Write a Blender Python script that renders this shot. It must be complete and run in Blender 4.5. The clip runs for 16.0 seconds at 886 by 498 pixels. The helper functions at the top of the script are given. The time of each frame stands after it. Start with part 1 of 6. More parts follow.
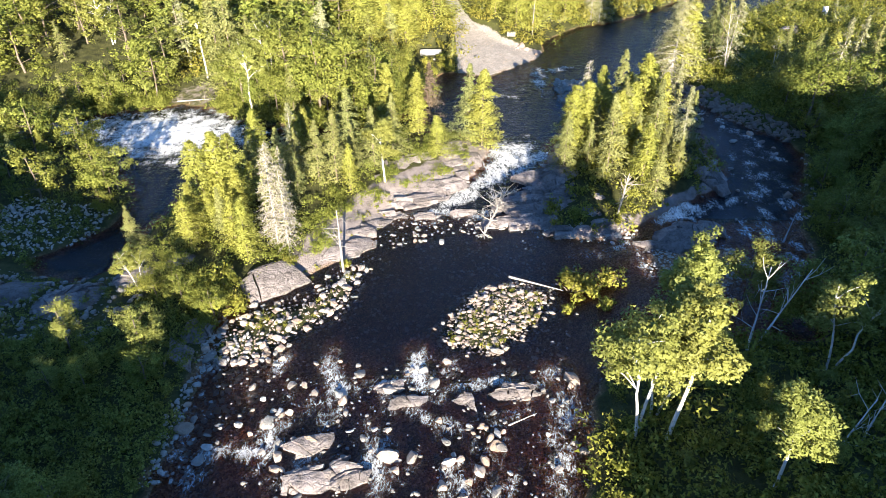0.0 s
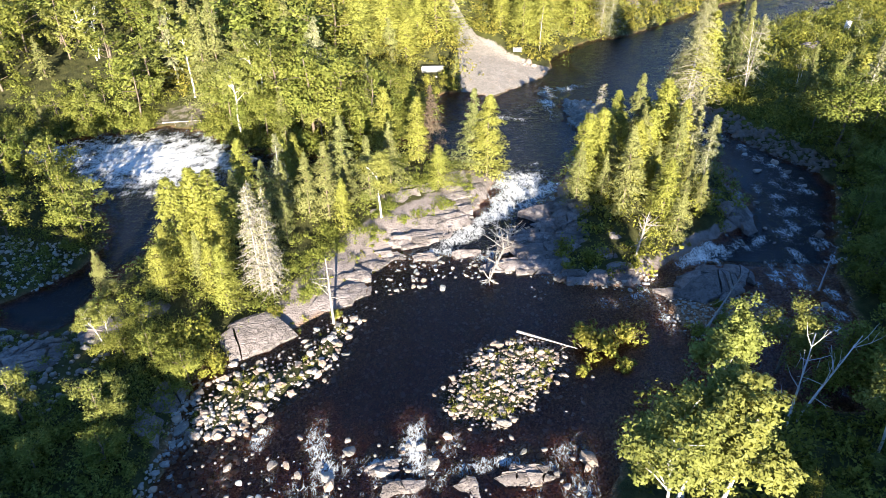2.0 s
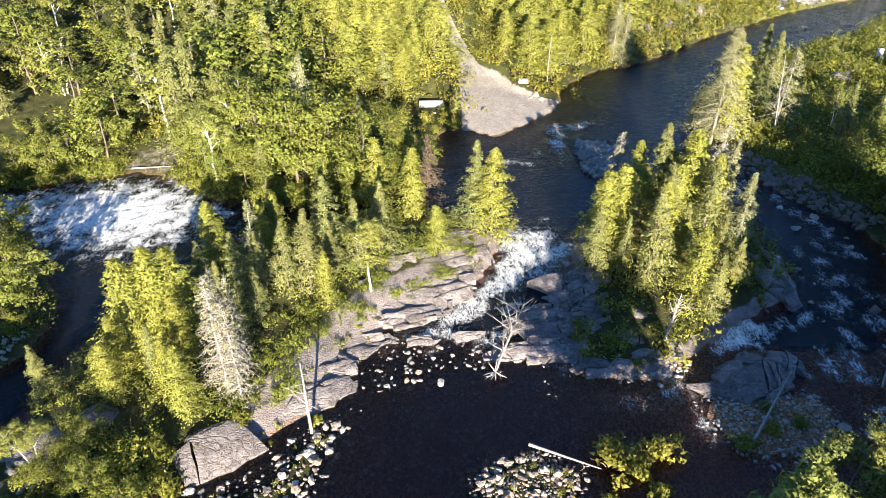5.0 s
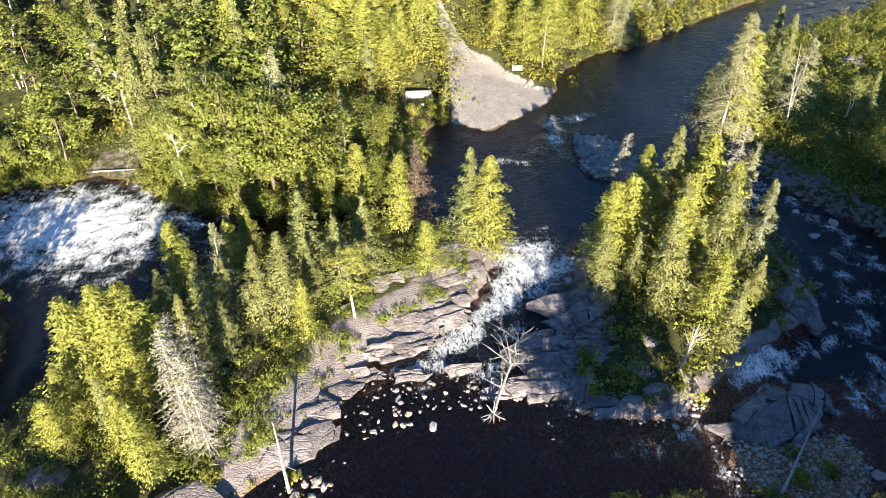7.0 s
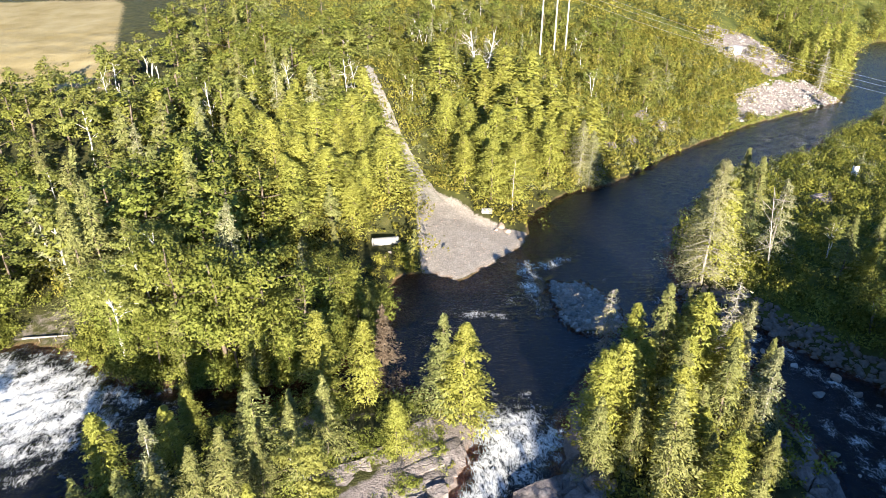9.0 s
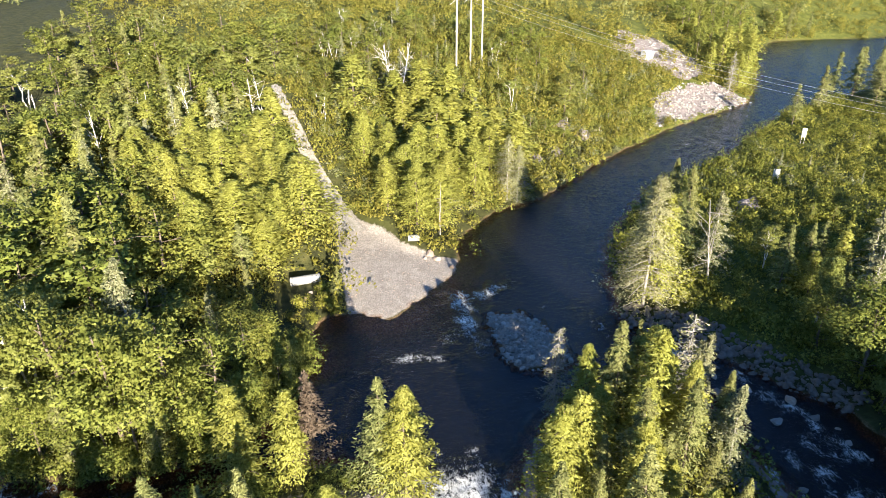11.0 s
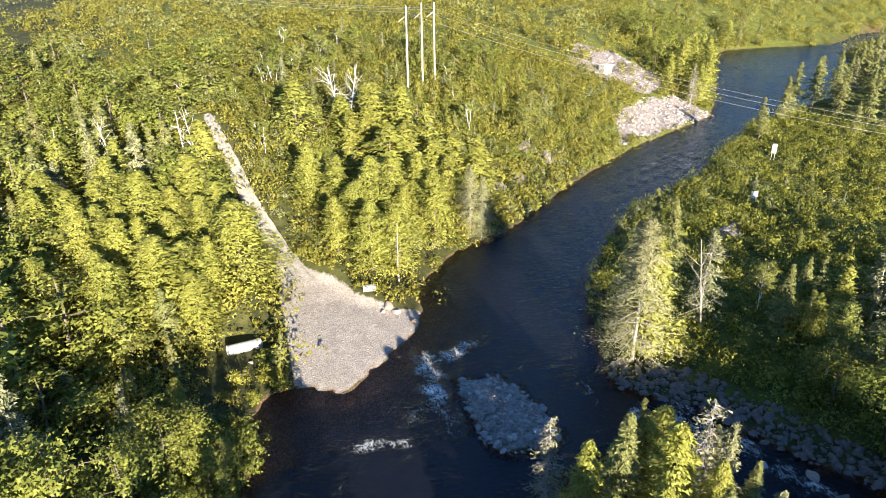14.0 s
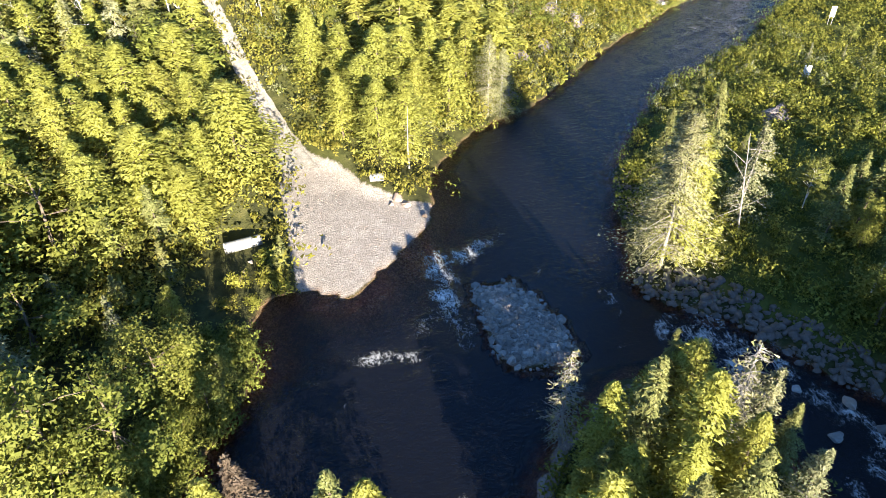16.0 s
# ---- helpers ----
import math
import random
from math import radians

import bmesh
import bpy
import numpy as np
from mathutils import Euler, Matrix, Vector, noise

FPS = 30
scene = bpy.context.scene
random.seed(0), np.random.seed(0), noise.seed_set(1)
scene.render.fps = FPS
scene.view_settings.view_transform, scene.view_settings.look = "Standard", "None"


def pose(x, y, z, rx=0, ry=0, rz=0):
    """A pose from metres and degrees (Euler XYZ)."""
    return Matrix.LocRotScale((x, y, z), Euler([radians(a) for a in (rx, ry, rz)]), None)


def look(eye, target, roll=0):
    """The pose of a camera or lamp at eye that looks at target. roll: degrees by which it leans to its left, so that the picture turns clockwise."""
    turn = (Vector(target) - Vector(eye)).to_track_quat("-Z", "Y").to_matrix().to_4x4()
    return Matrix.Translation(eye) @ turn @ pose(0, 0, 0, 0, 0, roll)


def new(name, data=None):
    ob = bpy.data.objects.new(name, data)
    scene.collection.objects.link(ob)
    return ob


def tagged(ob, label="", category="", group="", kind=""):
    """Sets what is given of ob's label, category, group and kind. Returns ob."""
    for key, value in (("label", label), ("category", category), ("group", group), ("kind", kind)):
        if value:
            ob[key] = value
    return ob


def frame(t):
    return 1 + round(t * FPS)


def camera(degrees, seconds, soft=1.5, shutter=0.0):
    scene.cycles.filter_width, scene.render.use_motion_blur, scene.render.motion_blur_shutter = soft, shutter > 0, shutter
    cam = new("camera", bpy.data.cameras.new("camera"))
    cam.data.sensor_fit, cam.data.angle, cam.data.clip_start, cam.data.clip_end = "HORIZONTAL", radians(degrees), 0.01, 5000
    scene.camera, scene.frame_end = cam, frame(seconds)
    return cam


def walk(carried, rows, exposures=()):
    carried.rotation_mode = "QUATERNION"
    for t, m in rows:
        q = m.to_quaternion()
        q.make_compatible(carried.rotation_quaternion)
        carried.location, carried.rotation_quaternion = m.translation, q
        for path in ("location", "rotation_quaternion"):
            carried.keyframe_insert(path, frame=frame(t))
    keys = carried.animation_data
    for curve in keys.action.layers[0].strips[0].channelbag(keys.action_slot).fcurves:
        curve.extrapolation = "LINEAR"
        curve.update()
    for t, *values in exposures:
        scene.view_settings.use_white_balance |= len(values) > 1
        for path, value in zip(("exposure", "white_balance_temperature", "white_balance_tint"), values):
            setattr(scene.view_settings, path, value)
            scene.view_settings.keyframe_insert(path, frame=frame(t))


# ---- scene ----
cam = camera(67.3, 16.0, soft=0.4)

PATH = [
    (0, (1.134, 0.949, 49.615), (1.063, 2.593, 48.478), 0.1),
    (0.5, (1.051, 3.336, 49.625), (0.979, 4.979, 48.487), 0.1),
    (1, (0.973, 5.724, 49.639), (0.898, 7.366, 48.501), 0.3),
    (1.5, (0.901, 8.123, 49.664), (0.823, 9.767, 48.528), 0.1),
    (2, (0.839, 10.528, 49.703), (0.761, 12.174, 48.569), 0.2),
    (2.5, (0.79, 12.933, 49.759), (0.712, 14.581, 48.628), 0.1),
    (3, (0.747, 15.334, 49.832), (0.666, 16.984, 48.705), 0.1),
    (3.5, (0.698, 17.723, 49.917), (0.614, 19.375, 48.792), 0.1),
    (4, (0.638, 20.107, 50.006), (0.551, 21.76, 48.885), 0.1),
    (4.5, (0.555, 22.485, 50.091), (0.468, 24.14, 48.973), 0.1),
    (6.8, (-0.124, 33.325, 50.428), (-0.171, 34.965, 49.284), 0.2),
    (7, (-0.183, 34.266, 50.466), (-0.23, 35.871, 49.274), 0.2),
    (7.5, (-0.328, 36.616, 50.583), (-0.376, 38.239, 49.416), 0.4),
    (8, (-0.452, 38.945, 50.713), (-0.505, 40.633, 49.642), 0.4),
    (8.5, (-0.544, 41.248, 50.844), (-0.591, 43.011, 49.9), 0.5),
    (9, (-0.606, 43.534, 50.95), (-0.562, 45.325, 50.063), 0.4),
    (9.5, (-0.642, 45.835, 51.018), (-0.552, 47.626, 50.132), 0.3),
    (10, (-0.639, 48.158, 51.032), (-0.499, 49.948, 50.15), 0.3),
    (12.3, (-0.109, 58.819, 50.631), (0.296, 60.58, 49.775), -0.5),
    (12.5, (-0.018, 59.743, 50.615), (0.395, 61.504, 49.76), -0.5),
    (13, (0.317, 62.048, 50.626), (0.733, 63.809, 49.776), -0.5),
    (13.5, (0.741, 64.34, 50.687), (1.151, 66.105, 49.84), -0.5),
    (14, (1.235, 66.62, 50.784), (1.64, 68.388, 49.94), -0.5),
    (14.5, (1.778, 68.895, 50.903), (2.177, 70.672, 50.078), -0.5),
    (15, (2.356, 71.161, 51.027), (2.726, 72.881, 50.076), -0.6),
    (15.5, (2.956, 73.417, 51.152), (3.294, 75.061, 50.065), -0.7),
    (16, (3.564, 75.659, 51.274), (3.873, 77.218, 50.06), -0.7),
]
walk(cam, [(t, look(eye, target, roll)) for t, eye, target, roll in PATH], [(0, 2.32), (4.5, 2.16), (7, 2.10), (10, 1.99), (13, 2.06), (14.5, 2.10), (16, 2.28)])

# ---- light ----
world = bpy.data.worlds.new("sky")
scene.world = world
world.use_nodes = True
_wt = world.node_tree
_sky = _wt.nodes.new("ShaderNodeTexSky")
_sky.sky_type = "NISHITA"
_sky.sun_disc = False
_sky.altitude, _sky.dust_density, _sky.ozone_density = 1200.0, 0.0, 6.0
SUN_EL, SUN_AZ = 15.0, 172.0
_sky.sun_elevation, _sky.sun_rotation = radians(SUN_EL), radians(SUN_AZ)
_wt.nodes["Background"].inputs["Strength"].default_value = 0.077
_wt.links.new(_sky.outputs[0], _wt.nodes["Background"].inputs["Color"])
sun = new("sun", bpy.data.lights.new("sun", "SUN"))
sun.data.energy, sun.data.angle, sun.data.color = 5.0, radians(0.55), (1.0, 0.90, 0.75)
_sd = Vector((math.sin(radians(SUN_AZ)) * math.cos(radians(SUN_EL)), math.cos(radians(SUN_AZ)) * math.cos(radians(SUN_EL)), math.sin(radians(SUN_EL))))
sun.matrix_world = look(_sd * 200, (0, 0, 0))

RNG = np.random.default_rng(7)


# ---- materials ----
class Mat:
    """A node material under construction."""

    def __init__(self, name):
        self.mat = bpy.data.materials.new(name)
        self.mat.use_nodes = True
        self.tree = self.mat.node_tree
        self.bsdf = self.tree.nodes["Principled BSDF"]
        self.out = self.tree.nodes["Material Output"]
        self.geo = self.node("ShaderNodeNewGeometry")

    def node(self, kind, **values):
        n = self.tree.nodes.new(kind)
        for key, value in values.items():
            n.inputs[key.replace("_", " ")].default_value = value
        return n

    def link(self, a, b):
        self.tree.links.new(a, b)

    def noise(self, scale, detail=4.0, rough=0.55, distort=0.0, vec=None):
        n = self.node("ShaderNodeTexNoise", Scale=scale, Detail=detail, Roughness=rough, Distortion=distort)
        self.link(vec or self.geo.outputs["Position"], n.inputs["Vector"])
        return n.outputs["Fac"]

    def squash(self, sx, sy, sz):
        n = self.node("ShaderNodeVectorMath")
        n.operation = "MULTIPLY"
        self.link(self.geo.outputs["Position"], n.inputs[0])
        n.inputs[1].default_value = (sx, sy, sz)
        return n.outputs[0]

    def voronoi(self, scale, feature="F1", out="Distance", vec=None):
        n = self.node("ShaderNodeTexVoronoi", Scale=scale)
        n.feature = feature
        self.link(vec or self.geo.outputs["Position"], n.inputs["Vector"])
        return n.outputs[out]

    def ramp(self, fac, stops):
        n = self.tree.nodes.new("ShaderNodeValToRGB")
        while len(n.color_ramp.elements) < len(stops):
            n.color_ramp.elements.new(0.5)
        for e, (p, c) in zip(n.color_ramp.elements, stops):
            e.position, e.color = p, (*c, 1) if len(c) == 3 else c
        self.link(fac, n.inputs["Fac"])
        return n.outputs["Color"]

    def attr(self, name):
        n = self.tree.nodes.new("ShaderNodeAttribute")
        n.attribute_name = name
        return n.outputs["Fac"]

    def mix(self, fac, a, b, kind="MIX"):
        n = self.tree.nodes.new("ShaderNodeMix")
        n.data_type, n.blend_type = "RGBA", kind
        for value, sock in ((fac, n.inputs[0]), (a, n.inputs[6]), (b, n.inputs[7])):
            if isinstance(value, (int, float)):
                sock.default_value = value
            elif isinstance(value, tuple):
                sock.default_value = (*value, 1)
            else:
                self.link(value, sock)
        return n.outputs[2]

    def math(self, op, a, b=0.0, clamp=False):
        n = self.tree.nodes.new("ShaderNodeMath")
        n.operation, n.use_clamp = op, clamp
        for value, sock in ((a, n.inputs[0]), (b, n.inputs[1])):
            if isinstance(value, (int, float)):
                sock.default_value = value
            else:
                self.link(value, sock)
        return n.outputs[0]

    def bump(self, height, strength=0.5, distance=0.1):
        n = self.node("ShaderNodeBump", Strength=strength, Distance=distance)
        self.link(height, n.inputs["Height"])
        return n.outputs["Normal"]

    def finish(self, color=None, rough=0.8, normal=None, spec=0.3):
        if color is not None:
            if isinstance(color, tuple):
                self.bsdf.inputs["Base Color"].default_value = (*color, 1)
            else:
                self.link(color, self.bsdf.inputs["Base Color"])
        if isinstance(rough, (int, float)):
            self.bsdf.inputs["Roughness"].default_value = rough
        else:
            self.link(rough, self.bsdf.inputs["Roughness"])
        self.bsdf.inputs["Specular IOR Level"].default_value = spec
        if normal is not None:
            self.link(normal, self.bsdf.inputs["Normal"])
        return self.mat


def leaf_mat(name, dark, mid, light, through_leaf=0.35, drift=0.012):
    """Foliage: each plant its own tint, each leaf spray its own shade, some light through the leaf."""
    m = Mat(name)
    info = m.node("ShaderNodeObjectInfo")
    calm = [tuple(1.1 * a - 0.1 * b for a, b in zip(c, mid)) for c in (dark, light)]
    c = m.ramp(m.geo.outputs["Random Per Island"], [(0.0, calm[0]), (0.5, mid), (1.0, calm[1])])
    hsv = m.node("ShaderNodeHueSaturation")
    patch = m.math("MULTIPLY", m.math("SUBTRACT", m.noise(0.11, 4.0, 0.65), 0.5), 2.0 * drift)
    own = m.math("MULTIPLY", m.math("SUBTRACT", info.outputs["Random"], 0.5), 1.6 * drift)
    m.link(m.math("ADD", m.math("ADD", patch, own), 0.5), hsv.inputs["Hue"])
    stand = m.math("MULTIPLY", m.noise(0.26, 3.0, 0.6), 1.0)
    m.link(m.math("ADD", m.math("ADD", m.math("MULTIPLY", m.noise(1.6, 3.0, 0.6), 0.45), stand), 0.32), hsv.inputs["Value"])
    m.link(c, hsv.inputs["Color"])
    m.finish(hsv.outputs["Color"], 0.75, spec=0.15)
    t = m.node("ShaderNodeBsdfTranslucent")
    m.link(hsv.outputs["Color"], t.inputs["Color"])
    mixer = m.node("ShaderNodeMixShader", Fac=through_leaf)
    m.link(m.bsdf.outputs[0], mixer.inputs[1])
    m.link(t.outputs[0], mixer.inputs[2])
    m.link(mixer.outputs[0], m.out.inputs["Surface"])
    return m.mat


def bark_mat(name, a, b, scale=6.0, marks=None):
    m = Mat(name)
    v = m.squash(1, 1, 0.25)
    c = m.ramp(m.noise(scale, 5, vec=v), [(0.3, a), (0.7, b)])
    if marks:
        flat = m.noise(5.0, 3, vec=m.squash(0.6, 0.6, 3.0))
        c = m.mix(m.ramp(flat, [(0.6, (0, 0, 0)), (0.68, (1, 1, 1))]), c, marks)
    return m.finish(c, 0.85, m.bump(m.noise(scale * 2, 5, vec=v), 0.5, 0.05))


LEAF = {
    "cedar": leaf_mat("cedar_foliage", (0.201, 0.204, 0.040), (0.279, 0.283, 0.059), (0.364, 0.369, 0.097), 0.38, drift=0.007),
    "spruce": leaf_mat("spruce_needles", (0.132, 0.141, 0.046), (0.193, 0.200, 0.066), (0.264, 0.264, 0.101), 0.2),
    "maple": leaf_mat("broad_leaves", (0.123, 0.139, 0.025), (0.185, 0.203, 0.039), (0.260, 0.274, 0.064)),
    "birch": leaf_mat("birch_leaves", (0.155, 0.167, 0.038), (0.210, 0.225, 0.053), (0.270, 0.282, 0.085)),
    "shrub": leaf_mat("shrub_leaves", (0.134, 0.139, 0.021), (0.215, 0.214, 0.036), (0.304, 0.290, 0.063), drift=0.016),
    "grey": leaf_mat("thin_grey_needles", (0.120, 0.130, 0.060), (0.200, 0.205, 0.100), (0.300, 0.290, 0.165), 0.15),
    "lichen": leaf_mat("lichen_hung_twigs", (0.150, 0.155, 0.060), (0.225, 0.222, 0.100), (0.330, 0.310, 0.175), 0.1),
    "rust": leaf_mat("reddish_dying_needles", (0.066, 0.050, 0.034), (0.108, 0.078, 0.054), (0.150, 0.110, 0.078), 0.1),
    "grass": leaf_mat("grass_blades", (0.110, 0.120, 0.020), (0.200, 0.195, 0.040), (0.300, 0.270, 0.080)),
}
BARK = bark_mat("brown_bark", (0.09, 0.065, 0.045), (0.21, 0.17, 0.13))
BARK_WHITE = bark_mat("white_birch_bark", (0.48, 0.45, 0.41), (0.72, 0.69, 0.64), 4.0, (0.10, 0.08, 0.07))
BARK_DEAD = bark_mat("weathered_dead_wood", (0.20, 0.18, 0.16), (0.40, 0.37, 0.33))


def rock_mat(name, a, b, c, scale=0.9, crack=0.7, tint=0.0):
    m = Mat(name)
    info = m.node("ShaderNodeObjectInfo")
    big = m.ramp(m.noise(scale, 6, 0.6), [(0.25, a), (0.5, b), (0.78, c)])
    grain = m.noise(scale * 14, 4, 0.7)
    col = m.mix(m.math("MULTIPLY", grain, 0.55), big, m.mix(0.5, big, (0.16, 0.13, 0.12)))
    if tint:
        col = m.mix(m.math("MULTIPLY", info.outputs["Random"], tint), col, (0.42, 0.27, 0.17))
        hsv = m.node("ShaderNodeHueSaturation")
        m.link(col, hsv.inputs["Color"])
        m.link(m.math("ADD", m.math("MULTIPLY", m.math("FRACT", m.math("MULTIPLY", info.outputs["Random"], 7.31)), 0.85), 0.55), hsv.inputs["Value"])
        col = hsv.outputs["Color"]
    if crack:
        shade = m.node("ShaderNodeHueSaturation")
        m.link(col, shade.inputs["Color"])
        m.link(m.math("ADD", m.math("MULTIPLY", info.outputs["Random"], 0.55), 0.72), shade.inputs["Value"])
        col = shade.outputs["Color"]
    h = m.math("ADD", m.noise(scale * 4, 8, 0.65), m.math("MULTIPLY", m.math("MINIMUM", m.voronoi(scale * 1.1, "DISTANCE_TO_EDGE"), 0.06), 5.0 * crack))
    dark = m.ramp(m.voronoi(scale * 1.1, "DISTANCE_TO_EDGE"), [(0.0, (0.35, 0.3, 0.28)), (0.035, (1, 1, 1))])
    if crack:
        col = m.mix(crack, col, m.mix(1.0, col, dark, "MULTIPLY"))
    if crack:
        stain = m.ramp(m.noise(scale * 2.6, 7, 0.72, 0.6), [(0.36, (0.35, 0.34, 0.33)), (0.50, (1, 1, 1))])
        col = m.mix(0.75, col, m.mix(1.0, col, stain, "MULTIPLY"))
        warp = m.node("ShaderNodeVectorMath")
        m.link(m.squash(0.4, 1.3, 1.3), warp.inputs[0])
        m.link(m.ramp(m.noise(scale * 2.0, 4, 0.6), [(0.0, (0, 0, 0)), (1.0, (1.6, 1.6, 1.6))]), warp.inputs[1])
        seams = m.voronoi(scale * 1.7, "DISTANCE_TO_EDGE", vec=warp.outputs[0])
        col = m.mix(0.35, col, m.mix(1.0, col, m.ramp(seams, [(0.0, (0.22, 0.20, 0.19)), (0.03, (1, 1, 1))]), "MULTIPLY"))
        h = m.math("ADD", h, m.math("MULTIPLY", m.math("MINIMUM", seams, 0.08), 5.0))
    return m.finish(col, 0.8, m.bump(h, 0.9, 0.22), 0.35)


ROCK = rock_mat("pink_grey_bedrock", (0.13, 0.115, 0.108), (0.235, 0.205, 0.194), (0.34, 0.30, 0.284), 0.7, 0.35)
STONE = rock_mat("river_stone", (0.22, 0.195, 0.175), (0.34, 0.305, 0.275), (0.46, 0.43, 0.395), 1.6, 0.0, 0.6)
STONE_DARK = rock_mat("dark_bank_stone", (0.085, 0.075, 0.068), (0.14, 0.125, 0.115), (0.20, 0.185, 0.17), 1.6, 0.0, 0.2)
STONE_GREY = rock_mat("grey_cobble", (0.24, 0.235, 0.215), (0.36, 0.35, 0.325), (0.50, 0.485, 0.45), 1.6, 0.0, 0.15)


def ground_mat():
    """Forest floor with grass, gravel, bare rock and the brown river bed, each where its mask says."""
    m = Mat("riverside_ground")
    soil = m.ramp(m.noise(0.7, 6), [(0.3, (0.025, 0.027, 0.010)), (0.5, (0.050, 0.052, 0.016)), (0.72, (0.085, 0.080, 0.028))])
    meadow = m.ramp(m.noise(0.35, 7, 0.65), [(0.3, (0.05, 0.065, 0.012)), (0.55, (0.11, 0.12, 0.022)), (0.75, (0.20, 0.18, 0.045))])
    dry = m.ramp(m.noise(0.12, 6), [(0.3, (0.26, 0.20, 0.08)), (0.7, (0.38, 0.31, 0.16))])
    cells = m.voronoi(5.5, out="Color")
    bw = m.tree.nodes.new("ShaderNodeRGBToBW")
    m.link(cells, bw.inputs[0])
    gravel = m.ramp(bw.outputs[0], [(0.1, (0.26, 0.225, 0.19)), (0.5, (0.385, 0.34, 0.295)), (0.9, (0.52, 0.47, 0.41))])
    gravel = m.mix(m.math("MULTIPLY", m.noise(0.45, 5), 0.6), gravel, (0.24, 0.21, 0.18))
    gravel = m.mix(m.ramp(m.noise(0.8, 6, 0.75, 0.4), [(0.42, (0, 0, 0)), (0.62, (0.55, 0.55, 0.55))]), gravel, (0.20, 0.175, 0.15))
    bed = m.ramp(bw.outputs[0], [(0.0, (0.08, 0.042, 0.024)), (0.5, (0.23, 0.125, 0.070)), (0.92, (0.44, 0.28, 0.17))])
    rock = m.ramp(m.noise(0.8, 6, 0.6), [(0.25, (0.12, 0.10, 0.092)), (0.5, (0.23, 0.195, 0.18)), (0.8, (0.33, 0.28, 0.255))])
    ragged = m.math("MULTIPLY", m.math("SUBTRACT", m.noise(1.3, 6, 0.65), 0.5), 0.55)

    def edge(name):
        return m.math("ADD", m.math("MULTIPLY", m.math("SUBTRACT", m.math("ADD", m.attr(name), ragged), 0.5), 6.0), 0.5, True)

    c = m.mix(m.attr("meadow"), soil, meadow)
    c = m.mix(edge("dry"), c, dry)
    c = m.mix(edge("rock"), c, rock)
    c = m.mix(edge("gravel"), c, gravel)
    c = m.mix(m.attr("bed"), c, bed)
    h = m.math("ADD", m.noise(3.0, 8, 0.65), m.math("MULTIPLY", m.voronoi(5.5), 0.7))
    return m.finish(c, 0.9, m.bump(h, 0.7, 0.15), 0.2)


